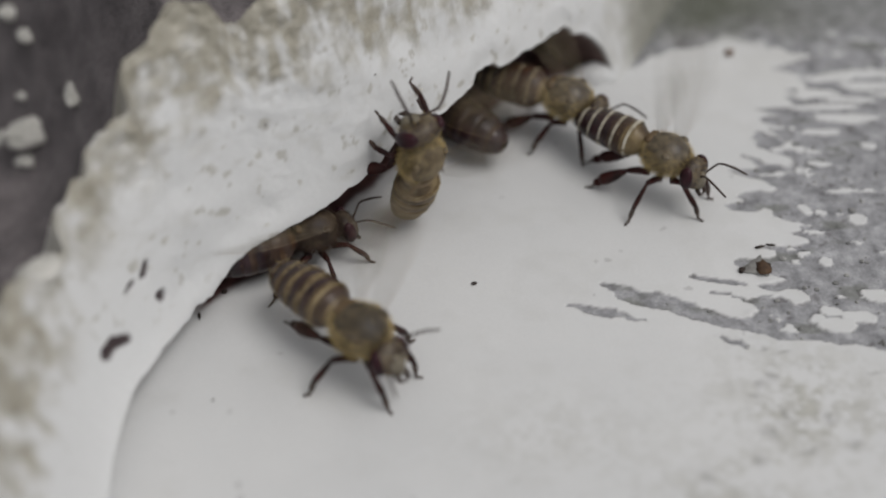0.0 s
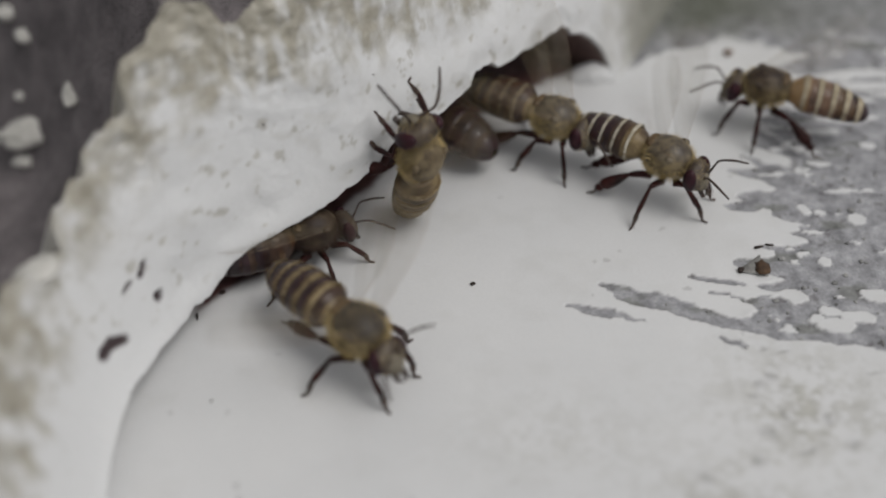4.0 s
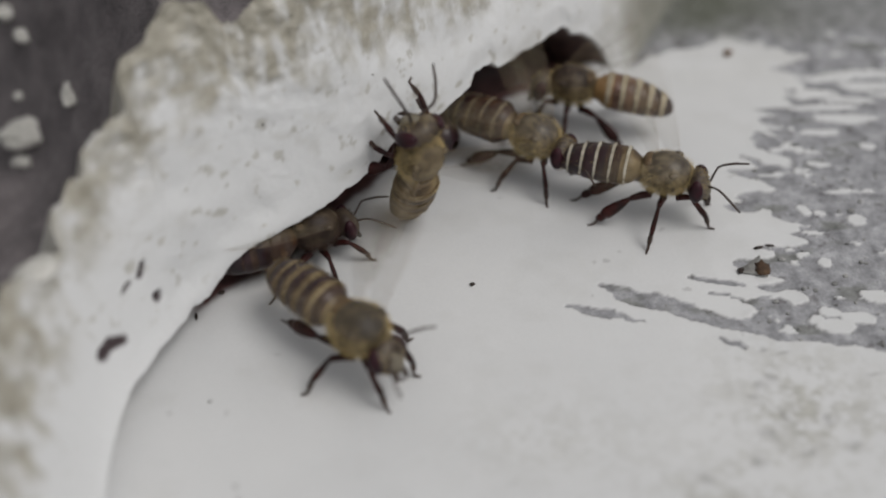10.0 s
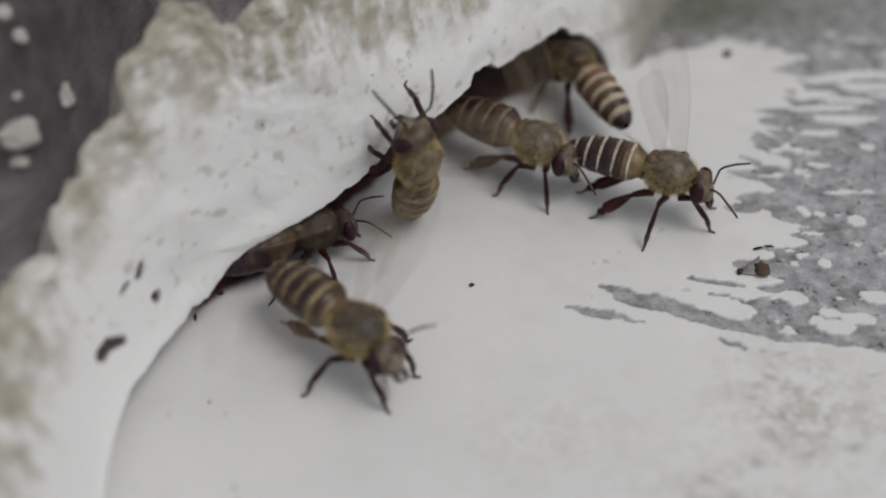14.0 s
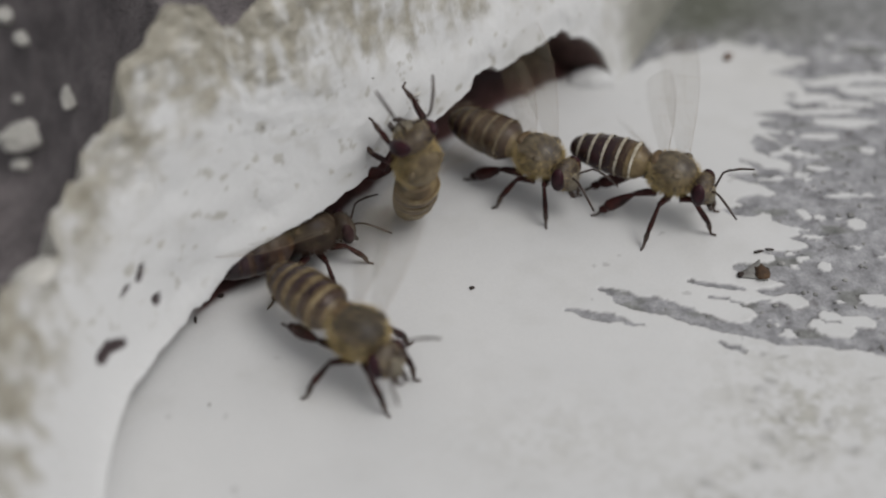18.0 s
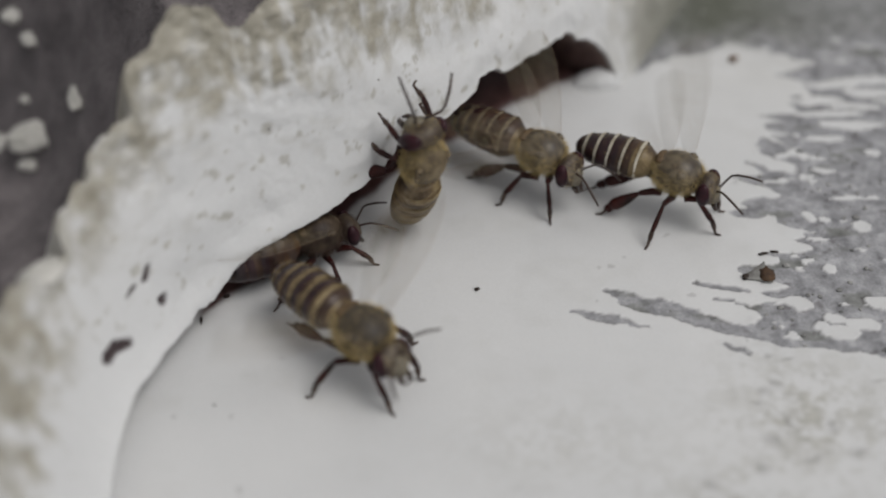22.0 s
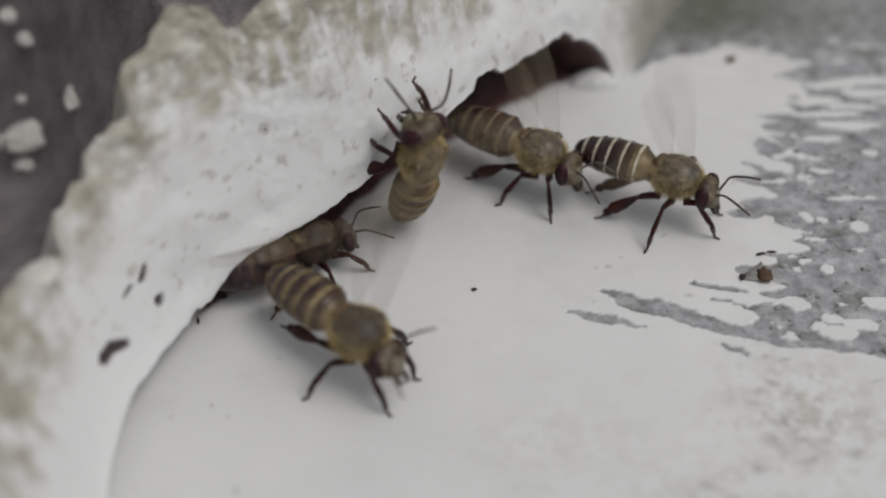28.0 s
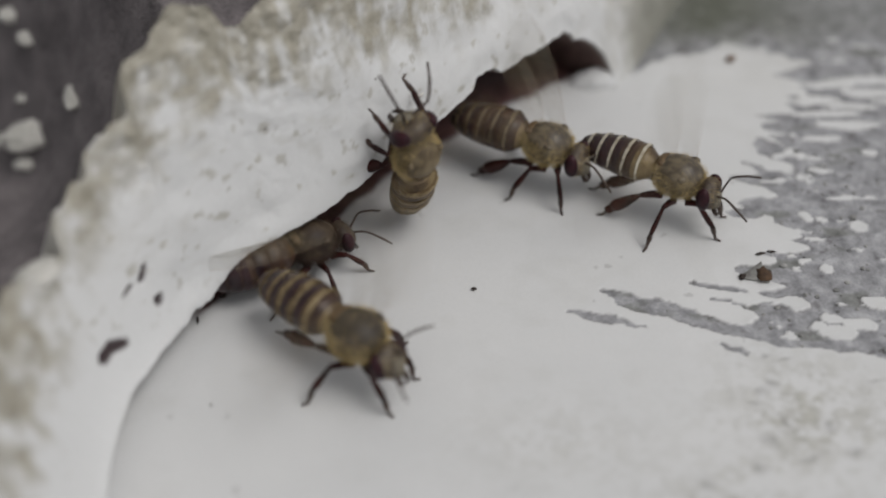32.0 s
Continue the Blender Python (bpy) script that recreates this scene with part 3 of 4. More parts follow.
def ball_points(count, radii, centre, rnd, keep=lambda n: True):
    out = []
    while len(out) < count:
        n = Vector([rnd.gauss(0, 1) for _ in range(3)]).normalized()
        if keep(n):
            p = Vector((n.x * radii[0], n.y * radii[1], n.z * radii[2])) * 0.97 + Vector(centre)
            out.append((p, Vector((n.x / radii[0], n.y / radii[1], n.z / radii[2])).normalized()))
    return out


def belly(u, droop, slim=0.94):
    """Axis and half widths of the abdomen, 0 at the waist to 1 at the tip."""
    x = -1.35 - 5.5 * u
    z = 3.35 - 0.1 * u - droop * u * u
    fat = min(1.0, 0.42 + 2.9 * u) if u < 0.2 else 1.0
    fat *= math.sqrt(max(0.0, 1 - max(0.0, (u - 0.34) / 0.67) ** 2.3))
    return x, z, 1.62 * fat * slim + 0.02, 1.50 * fat * slim + 0.02


def hoop(bm, u0, u1, lift0, lift1, droop, mats, rings=7, sides=28, slim=0.94):
    """A ring of the abdomen's skin; mats gives the material for each strip."""
    prev = None
    for k in range(rings):
        f = k / (rings - 1)
        x, z, ry, rz = belly(u0 + (u1 - u0) * f, droop, slim)
        lift = lift0 + (lift1 - lift0) * f
        tuck = -0.10 if k in (0, rings - 1) else 0.0
        row = [bm.verts.new((x, (ry + lift + tuck) * math.cos(a), z + (rz + lift + tuck) * math.sin(a)))
               for a in (2 * math.pi * j / sides for j in range(sides))]
        if prev:
            for j in range(sides):
                face = bm.faces.new((prev[j], prev[(j + 1) % sides], row[(j + 1) % sides], row[j]))
                face.material_index = mats[min(k - 1, len(mats) - 1)]
        prev = row
    return bm


CUTS = (0.0, 0.17, 0.345, 0.515, 0.675, 0.83, 1.0)
HIPS = ((1.0, 0.55, 2.15), (0.1, 0.65, 1.95), (-0.8, 0.65, 2.05))
STAND = ((2.7, 1.7), (2.7, -1.7), (0.1, 3.1), (0.1, -3.1), (-3.7, 2.5), (-3.7, -2.5))
HINGE = (0.35, 1.08, 4.24)


def fringe(u, width, droop, slim, count, rnd):
    """A band of short hairs lying back over the root of an abdomen plate, thinner down the flanks."""
    pts = bmesh.new()
    for _ in range(count):
        a = math.pi / 2 + rnd.gauss(0, 1.05)
        if abs(a - math.pi / 2) > 2.3:
            continue
        v = u + rnd.uniform(0.0, 0.012)
        size = width * rnd.uniform(0.55, 1.15) * (1.0 - 0.16 * abs(a - math.pi / 2))
        lift = rnd.uniform(0.05, 0.10)
        d = 0.022 + 0.02 * rnd.random()
        row = []
        for f, w in ((0.0, d), (0.7, d), (1.0, 0.3 * d)):
            x, z, ry, rz = belly(min(0.995, v + size * f), droop, slim)
            for e in (-w, w):
                b = a + e / max(0.3, ry)
                row.append(pts.verts.new((x, (ry + lift) * math.cos(b), z + (rz + lift) * math.sin(b))))
        for k in (0, 2):
            pts.faces.new((row[k], row[k + 1], row[k + 3], row[k + 2]))
    return pts


def wing_mesh(length, chord, side, rnd, back=0.0):
    bm = bmesh.new()
    nu, nv = 15, 6
    grid = []
    for i in range(nu):
        t = i / (nu - 1)
        lead = 0.20 + 0.5 * math.sin(math.pi * t * 0.9) * 0.5 - 0.55 * t ** 4 * chord * 0.5
        c = chord * (0.16 + 0.84 * math.sin(math.pi * min(1, t * 0.62 + 0.06)) ** 1.1) * (1 - 0.86 * max(0, (t - 0.80) / 0.2) ** 2.2)
        grid.append([bm.verts.new((back + lead - c * j / (nv - 1), side * length * t, 0.10 * math.sin(math.pi * j / (nv - 1)) + 0.04 * math.sin(9 * t + j)))
                     for j in range(nv)])
    for i in range(nu - 1):
        for j in range(nv - 1):
            bm.faces.new((grid[i][j], grid[i + 1][j], grid[i + 1][j + 1], grid[i][j + 1]))
    lines = [[g[0].co.copy() for g in grid], [grid[i][1 + (i > 4)].co.copy() for i in range(0, 11)], [grid[i][min(4, 2 + i // 4)].co.copy() for i in range(0, 10)],
             [grid[6][k].co.copy() for k in range(0, 5)], [grid[9][k].co.copy() for k in range(0, 4)]]
    for k, ln in enumerate(lines):
        tube(bm, ln, [0.011 if k == 0 else 0.004] * len(ln), 4, 1)
    return bm


def honey_bee(label, skin, band, seed, feet=STAND, droop=0.55, sink=0.0, band_size=1.0, toe=(0, 0, 0, 0, 0, 0), feelers=((0, 0), (0, 0)), downy=1.0, coat=FUZZ, K=0.92, crown=0.15, slim=0.94, shield=THORAX, bands=260, chin_up=8, skull_size=1.0):
    """A bee facing +x that stands on z = 0 below its thorax. Returns it with its wings, legs and feelers."""
    rnd = random.Random(seed)
    bee = tagged(new("honey_bee"), label, "bee", "bees at the hive entrance")
    bee.empty_display_size = 0.002

    def add(name, bm, mats, parent=bee, label="", origin=None, smooth=True):
        bmesh.ops.scale(bm, vec=(K, K, K), verts=bm.verts)
        bmesh.ops.translate(bm, vec=(0, 0, -sink if parent is bee and origin is None else 0), verts=bm.verts)
        ob = part(name, bm, mats, parent, label, smooth)
        if origin is not None:
            ob.location = Vector((origin[0] * K, origin[1] * K, origin[2] * K - (sink if parent is bee else 0))) * MM
        return ob

    # thorax
    centre, radii = (0, 0, 3.40), (1.60, 1.40, 1.33)
    thorax = add("thorax", ball(radii, centre, 3, lambda c: Vector((c.x, c.y, c.z * (1.0 if c.z > 0 else 0.9)))), shield)
    pts = ball_points(int(5200 * downy), radii, centre, rnd, lambda n: n.z > -0.75 and (n.z < 0.5 or n.x < -0.66 or rnd.random() < crown))
    f = fuzz([p for p in pts if p[1].z < 0.5], 0.38, 0.010, rnd)
    g = fuzz([p for p in pts if p[1].z >= 0.5], 0.26, 0.006, rnd, (-0.95, 0, 0))
    me = bpy.data.meshes.new("short_fuzz")
    g.to_mesh(me)
    f.from_mesh(me)
    g.free()
    bpy.data.meshes.remove(me)
    bmesh.ops.scale(f, vec=(K, K, K), verts=f.verts)
    bmesh.ops.translate(f, vec=(0, 0, -sink), verts=f.verts)
    part("thorax_fuzz", f, coat, thorax, "tan fuzz", smooth=False)
    add("scutellum", ball((0.34, 0.72, 0.22), (-1.16, 0, 4.22), 2), SCUTEL, thorax, "amber-brown shield behind the thorax").location.z -= sink * MM
    for s in (1, -1):
        add("tegula", ball((0.3, 0.22, 0.2), (0.5, 1.1 * s, 4.14), 2), shield, thorax, "small downy wing base").location.z -= sink * MM
    # head, with eyes, face and feelers in its space
    hc = (2.0, 0, 2.95)
    def skull(c):
        narrow = 1.0 - 0.34 * max(0.0, -c.z)
        return Vector((c.x + 0.28 * max(0, -c.z), c.y * narrow, c.z * (1.0 if c.z > 0 else 1.12)))
    head = add("head", ball((0.67, 1.18, 0.98), (0, 0, 0), 3, skull), HEADCASE, origin=hc)
    head.rotation_euler = (0, radians(-chin_up), 0)
    head.scale = (skull_size, skull_size, skull_size)
    for s in (1, -1):
        add("eye", ball((0.44, 0.36, 0.78), (0.04, 0.93 * s, 0.12), 3, lambda c: Vector((c.x + 0.06 * c.z, c.y - 0.42 * s * max(0, c.z) ** 2, c.z))), EYE_BLACK, head, "dark glossy compound eye")
        feel = tube(bmesh.new(), [(0, 0, 0), (0.35, 0.28 * s, 0.34), (0.62, 0.52 * s, 0.56), (0.95, 0.66 * s, 0.55), (1.6, 0.86 * s, 0.36), (2.35, 1.02 * s, 0.02)], [0.08, 0.07, 0.07, 0.075, 0.08, 0.06], 7)
        turn, tilt = feelers[0 if s > 0 else 1]
        ob = add("antenna", feel, CHITIN, head, "thin dark antenna", origin=(0.72, 0.26 * s, 0.12))
        ob.rotation_euler = (0, radians(tilt), radians(turn))
    face = bmesh.new()
    bmesh.ops.create_icosphere(face, subdivisions=3, radius=1)
    for v in face.verts:
        v.co = Vector((0.46 + 0.36 * v.co.x, 0.62 * v.co.y * (1 - 0.25 * max(0, -v.co.z)), -0.36 + 0.74 * v.co.z))
    add("clypeus", face, FACE, head, "pale downy face plate")
    for s in (1, -1):
        add("mandible", tube(bmesh.new(), [(0.52, 0.34 * s, -0.9), (0.66, 0.28 * s, -1.25), (0.70, 0.06 * s, -1.48)], [0.17, 0.14, 0.05], 7), CHITIN, head)
    f = fuzz(ball_points(int(900 * downy), (0.67, 1.15, 0.97), (0, 0, 0), rnd, lambda n: abs(n.y) < 0.72), 0.22, 0.010, rnd, (0.2, 0, 0))
    bmesh.ops.scale(f, vec=(K, K, K), verts=f.verts)
    part("head_fuzz", f, coat, head, "short tan fuzz", smooth=False)
    # abdomen: core, plates and hair bands
    core = bmesh.new()
    hoop(core, 0.0, 0.985, -0.16, -0.12, droop, [0], 16, 20, slim)
    abdomen = add("abdomen", core, OCHRE)
    tube_core = tube(bmesh.new(), [(-1.3, 0, 3.3), (-1.75, 0, 3.3)], [0.62, 0.75], 12)
    pet = add("waist", tube_core, CHITIN, abdomen)
    pet.location.z -= sink * MM
    for k, (a, b) in enumerate(zip(CUTS, CUTS[1:])):
        split = [0, 0, 0, 1, 1, 1]
        t = add("tergite", hoop(bmesh.new(), a, min(0.997, b + 0.018), 0.0, 0.05, droop, split, slim=slim), list(skin[k]), abdomen)
        t.location.z -= sink * MM
        if k:
            h = add("hair_band", fringe(a + 0.010, 0.040 * band_size, droop, slim, bands, rnd), band, abdomen, smooth=False)
            h.location.z -= sink * MM
    pts = []
    for _ in range(int(500 * downy)):
        u, a = rnd.uniform(0.02, 0.95) * rnd.choice((0.25, 1, 1)), rnd.uniform(-0.5, math.pi + 0.5)
        x, z, ry, rz = belly(u, droop, slim)
        pts.append((Vector((x, ry * math.cos(a), z + rz * math.sin(a))), Vector((0, math.cos(a), math.sin(a)))))
    f = fuzz(pts, 0.2, 0.009, rnd, (-1.1, 0, 0))
    bmesh.ops.scale(f, vec=(K, K, K), verts=f.verts)
    bmesh.ops.translate(f, vec=(0, 0, -sink), verts=f.verts)
    part("abdomen_fuzz", f, coat, abdomen, "sparse short fuzz", smooth=False)
    # wings
    wings = []
    for s in (1, -1):
        fore = add("forewing", wing_mesh(7.4, 2.35, s, rnd), [WING, VEIN], bee, "clear fore wing with brown veins", (HINGE[0], HINGE[1] * s, HINGE[2]))
        hind = add("hindwing", wing_mesh(5.1, 1.75, s, rnd, -1.35), [WING, VEIN], fore, "clear hind wing")
        wings.append((fore, s))
    # legs
    legs = []
    for i in range(6):
        s, pair = (1 if i % 2 == 0 else -1), i // 2
        hx, hy, hz = HIPS[pair]
        hy *= s
        foot = Vector((feet[i][0] / K - hx, feet[i][1] / K - hy, (sink + toe[i] + 0.06) / K - hz))
        out = Vector((foot.x, foot.y, 0))
        reach = out.length
        out = out.normalized() if reach > 1e-3 else Vector((0, s, 0))
        knee = out * reach * 0.36 + Vector((0, 0.35 * s, 0.42))
        ankle = foot * 0.66 + knee * 0.34 + out * 0.18 + Vector((0, 0, 0.10))
        if pair == 2:
            knee = out * reach * 0.34 + Vector((0, 0.22 * s, -0.05))
            ankle = foot * 0.70 + knee * 0.30 + out * 0.10 + Vector((0, 0, 0.12))
        femur = add("leg", tube(bmesh.new(), [(0, 0, 0.25), (0.02, 0.05 * s, -0.1), knee * 0.35, knee * 0.8, knee], [0.27, 0.26, 0.25, 0.2, 0.14] if pair == 2 else [0.24, 0.24, 0.22, 0.18, 0.15], 8), LEG, bee, "jointed red-brown leg", (hx, hy, hz))
        tip = foot + out * 0.35
        tip.z = foot.z - 0.02
        if pair == 2:
            heel = ankle.lerp(foot, 0.55)
            add("tibia", tube(bmesh.new(), [knee, knee.lerp(ankle, 0.2), knee.lerp(ankle, 0.55), knee.lerp(ankle, 0.85), ankle], [0.13, 0.26, 0.42, 0.45, 0.29], 10, 0, 0.75), LEG, femur, "broad dark hind shin")
            add("basitarsus", tube(bmesh.new(), [ankle, ankle.lerp(heel, 0.3), ankle.lerp(heel, 0.8), heel], [0.22, 0.33, 0.27, 0.12], 8, 0, 0.7), LEG, femur)
            add("tarsus", tube(bmesh.new(), [heel, heel.lerp(foot, 0.5), foot, tip], [0.085, 0.08, 0.075, 0.06], 6), LEG_TIP, femur)
        else:
            add("tibia", tube(bmesh.new(), [knee, knee.lerp(ankle, 0.3), knee.lerp(ankle, 0.75), ankle], [0.13, 0.17, 0.21, 0.16], 8, 0, 0.8), LEG, femur)
            add("tarsus", tube(bmesh.new(), [ankle, ankle.lerp(foot, 0.35), ankle.lerp(foot, 0.7), foot, tip], [0.15, 0.175, 0.105, 0.085, 0.065], 7), LEG_TIP, femur)
        legs.append((femur, s, pair))
    antennae = [o for o in head.children if o.name.startswith("antenna")]
    return bee, wings, legs, antennae


BEE_FRONT, front_wings, front_legs, front_feelers = honey_bee("brown downy honey bee fanning on the white landing board",
    ((OCHRE, BROWN), (OCHRE, BLACK), (OCHRE, BLACK), (OCHRE, BLACK), (MAROON, BLACK), (BLACK, BLACK)), BAND_FAINT, 11,
    ((2.3, 1.7), (2.8, -0.9), (0.3, 3.2), (-1.0, -3.1), (-3.6, 2.4), (-4.6, -1.3)), 0.35, band_size=0.9, toe=(0, 0, 0, 0, 0, 1.4), feelers=((48, -10), (-20, 25)), crown=0.2, K=1.04, slim=0.83, bands=150, chin_up=24, skull_size=0.92)
BEE_LIP, lip_wings, lip_legs, lip_feelers = honey_bee("yellow-brown downy honey bee fanning at the lip of the slit",
    ((OLIVE_TAN, OCHRE), (OLIVE_TAN, OCHRE), (OLIVE_TAN, OCHRE), (OLIVE_TAN, OCHRE), (OCHRE, BROWN), (BROWN, MAROON)), BAND_FAINT, 12,
    ((1.3, 0.7), (2.4, -1.6), (-0.5, 1.3), (0.2, -2.4), (-2.6, 2.0), (-2.6, -2.4)), 0.8, feelers=((-12, -4), (-24, -8)), shield=DOWN_TAN, slim=0.86, bands=150, K=0.96, skull_size=1.2, chin_up=-36)
BEE_STRIPED, striped_wings, striped_legs, striped_feelers = honey_bee("dark honey bee with fine cream bands fanning beside worn paint",
    ((OCHRE, OCHRE), (OCHRE, BROWN), (BROWN, BLACK), (BLACK, BLACK), (BLACK, BLACK), (BLACK, BLACK)), BAND, 13,
    ((2.6, 1.5), (3.1, -0.5), (0.3, 3.1), (-0.1, -3.5), (-5.2, -0.5), (-3.7, -2.3)), 0.30, band_size=0.7, feelers=((5, -14), (-6, 8)), downy=0.9, K=0.97, shield=DOWN_GREY, slim=0.77, bands=420)
BEE_BEHIND, behind_wings, behind_legs, behind_feelers = honey_bee("brown honey bee fanning half out of the dark slit",
    ((OCHRE, BROWN), (BROWN, MAROON), (MAROON, BROWN), (BROWN, BLACK), (BROWN, BLACK), (BLACK, BLACK)), BAND_DULL, 14,
    ((2.0, 1.6), (2.0, -1.8), (0.2, 3.0), (-1.3, -2.4), (-3.7, 2.4), (-4.2, -1.5)), 0.30, feelers=((0, 20), (0, 25)), K=0.99, shield=DOWN_GREY, slim=0.86, band_size=0.9, bands=140)
# the lip's shade is put into this bee's dark coat and plates
BEE_SLIT, slit_wings, slit_legs, slit_feelers = honey_bee("honey bee crouching inside the flight slit, coloured dark for its shade",
    ((MAROON, BROWN), (MAROON, BROWN), (MAROON, BLACK), (BROWN, BLACK), (BLACK, BLACK), (BLACK, BLACK)), FUZZ_IN_SHADE, 15, STAND, 0.35, 0.85, feelers=((-8, 5), (-12, 14)), coat=FUZZ_IN_SHADE, shield=DOWN_BROWN, bands=90)
# coloured almost black throughout, to carry the shade it stands in
BEE_DEEP, deep_wings, deep_legs, deep_feelers = honey_bee("honey bee crawling into the slit, coloured plum-dark for its shade",
    ((MAROON, BROWN), (BROWN, BLACK), (BROWN, BLACK), (BLACK, BLACK), (BLACK, BLACK), (BLACK, BLACK)), FUZZ_IN_SHADE, 17, STAND, 0.45, 0.9, feelers=((20, 10), (-20, 14)), coat=FUZZ_IN_SHADE, shield=CHITIN, bands=90, K=1.0)
BEE_GUEST, guest_wings, guest_legs, guest_feelers = honey_bee("amber honey bee with broad cream bands walking into the slit",
    ((AMBER, AMBER), (AMBER, RUSSET), (RUSSET, RUSSET), (RUSSET, MAROON), (RUSSET, MAROON), (MAROON, BLACK)), BAND_WARM, 16,
    ((2.4, 1.6), (2.4, -1.6), (0.0, 2.8), (0.0, -2.8), (-3.9, 2.2), (-3.9, -2.2)), 0.75, band_size=1.6, feelers=((10, 10), (-10, 10)), coat=FUZZ, downy=0.7, K=0.97, slim=0.75, shield=DOWN_BROWN, bands=420)


# ---- crumbs and flakes
def crumb(name, x, y, size, mat, label, seed, z=0.0, flat=0.6):
    bm = bmesh.new()
    bmesh.ops.create_icosphere(bm, subdivisions=2, radius=1)
    for v in bm.verts:
        k = 1 + 0.45 * noise.noise(v.co * 1.7 + Vector((seed, seed, 0)))
        v.co = Vector((v.co.x * size[0] * k, v.co.y * size[1] * k, (v.co.z * k + 0.8) * size[1] * flat))
    ob = part(name, bm, mat, None)
    ob.matrix_basis = pose(x * MM, y * MM, z * MM, 0, 0, size[2])
    return tagged(ob, label, "crumb" if "crumb" in name else "flake")


crumb("dark_crumb", 1.71, -2.98, (0.17, 0.13, 20), CRUMB, "tiny black crumb lying on white paint", 1)
crumb("brown_crumb", 20.33, 19.62, (0.36, 0.3, 50), RUST, "small brown crumb lying on white paint", 2)
crumb("brown_crumb", 18.75, -1.80, (0.48, 0.62, 10), RUST_DARK, "rust-brown crumb beside a lifted flake", 4, 0.0, 0.42)
crumb("dark_crumb", 17.52, -1.92, (0.26, 0.2, 60), CRUMB, "small black crumb at the tip of a lifted flake", 15)
# no crumb: this sliver stands in for a hidden bee's leg
crumb("dark_crumb", -14.0, -5.5, (0.3, 0.08, 100), CRUMB, "thin black sliver standing in for a bee's leg at the slit's corner", 5)
crumb("dark_crumb", -12.81, -3.65, (0.2, 0.14, 30), CRUMB, "tiny black crumb in the slit", 6)
crumb("grey_crumb", 12.39, 17.68, (0.6, 0.13, 40), GREY_CHIP, "small grey sliver at the end of the slit", 7)
crumb("grey_crumb", -12.4, -11.54, (0.09, 0.07, 40), GREY_CHIP, "tiny grey crumb on white paint", 8)
crumb("grey_crumb", 18.92, 0.05, (0.35, 0.11, 20), CRUMB, "dark splinter at the edge of the paint", 13)
crumb("grey_crumb", 19.63, 0.24, (0.28, 0.09, -5), CRUMB, "dark splinter at the edge of the paint", 14)
crumb("lime_flake", -1.53, 5.63, (0.34, 0.16, 50), LUMP, "small white flake of lime on the wall", 9, 7.46)
crumb("lime_flake", -2.03, 4.87, (0.2, 0.13, 20), LUMP, "tiny white flake of lime on the wall", 10, 7.0)
crumb("grey_crumb", -4.03, 4.35, (0.11, 0.09, 20), GREY_CHIP, "grey speck stuck to the limewash", 11, 9.61)
crumb("grey_crumb", -9.78, 0.03, (0.1, 0.08, 20), GREY_CHIP, "grey speck stuck to the limewash", 12, 9.48)


def paint_flake(x, y, turn):
    """A torn, curled wedge of paint: its tip lies on the board, its broad end stands up."""
    bm = bmesh.new()
    rows = []
    for i in range(9):
        u = i / 8
        rows.append([[], []])
        for j in range(7):
            v = j / 6 * 2 - 1
            tear = 0.16 * noise.noise(Vector((u * 4, v * 3, 1.3)))
            p = Vector((1.75 * u + (0.25 * abs(v) + tear) * u, (0.12 + 0.75 * u) * v + tear * 0.5, 0.06 + 0.48 * u * u * (0.55 + 0.45 * v) + 0.12 * (1 - v * v) * u))
            for k in (0, 1):
                rows[i][k].append(bm.verts.new(p + Vector((0, 0, 0.0 if k else 0.13 + 0.05 * tear))))
    for i in range(8):
        for j in range(6):
            for k in (0, 1):
                q = [rows[i][k][j], rows[i + 1][k][j], rows[i + 1][k][j + 1], rows[i][k][j + 1]]
                bm.faces.new(q if k else q[::-1])
    rim = [(i, 0) for i in range(9)] + [(8, j) for j in range(1, 7)] + [(i, 6) for i in range(7, -1, -1)] + [(0, j) for j in range(5, 0, -1)]
    for (i, j), (m, n) in zip(rim, rim[1:] + rim[:1]):
        bm.faces.new((rows[i][0][j], rows[m][0][n], rows[m][1][n], rows[i][1][j]))
    bmesh.ops.recalc_face_normals(bm, faces=bm.faces)
    ob = part("paint_flake", bm, GREY_CHIP, None, smooth=False)
    ob.matrix_basis = pose(x * MM, y * MM, 0, 0, 0, turn) @ Matrix.Diagonal((0.8, 0.85, 0.6, 1))
    return tagged(ob, "lifted grey paint flake at the worn edge", "flake")


paint_flake(17.35, -1.97, 12)


# ---- what moves
def stand(x, y, yaw, rise=0.0, nod=0.0):
    return pose(x * MM, y * MM, rise * MM, 0, -nod, yaw)


def cling(x, y, z, turn=0.0):
    """A bee that stands upright against the wall, its back to the open side; x, y, z is the middle of its thorax."""
    fwd = Vector((0.10, -0.21, 1.0)).normalized()
    back = Vector((0.62, -0.70, 0.0))
    back = (back - fwd * back.dot(fwd)).normalized()
    m = Matrix((fwd, back.cross(fwd), back)).transposed().to_4x4()
    return Matrix.Translation((Vector((x, y, z)) - back * 3.17) * MM) @ m @ pose(0, 0, 0, 0, 0, turn)


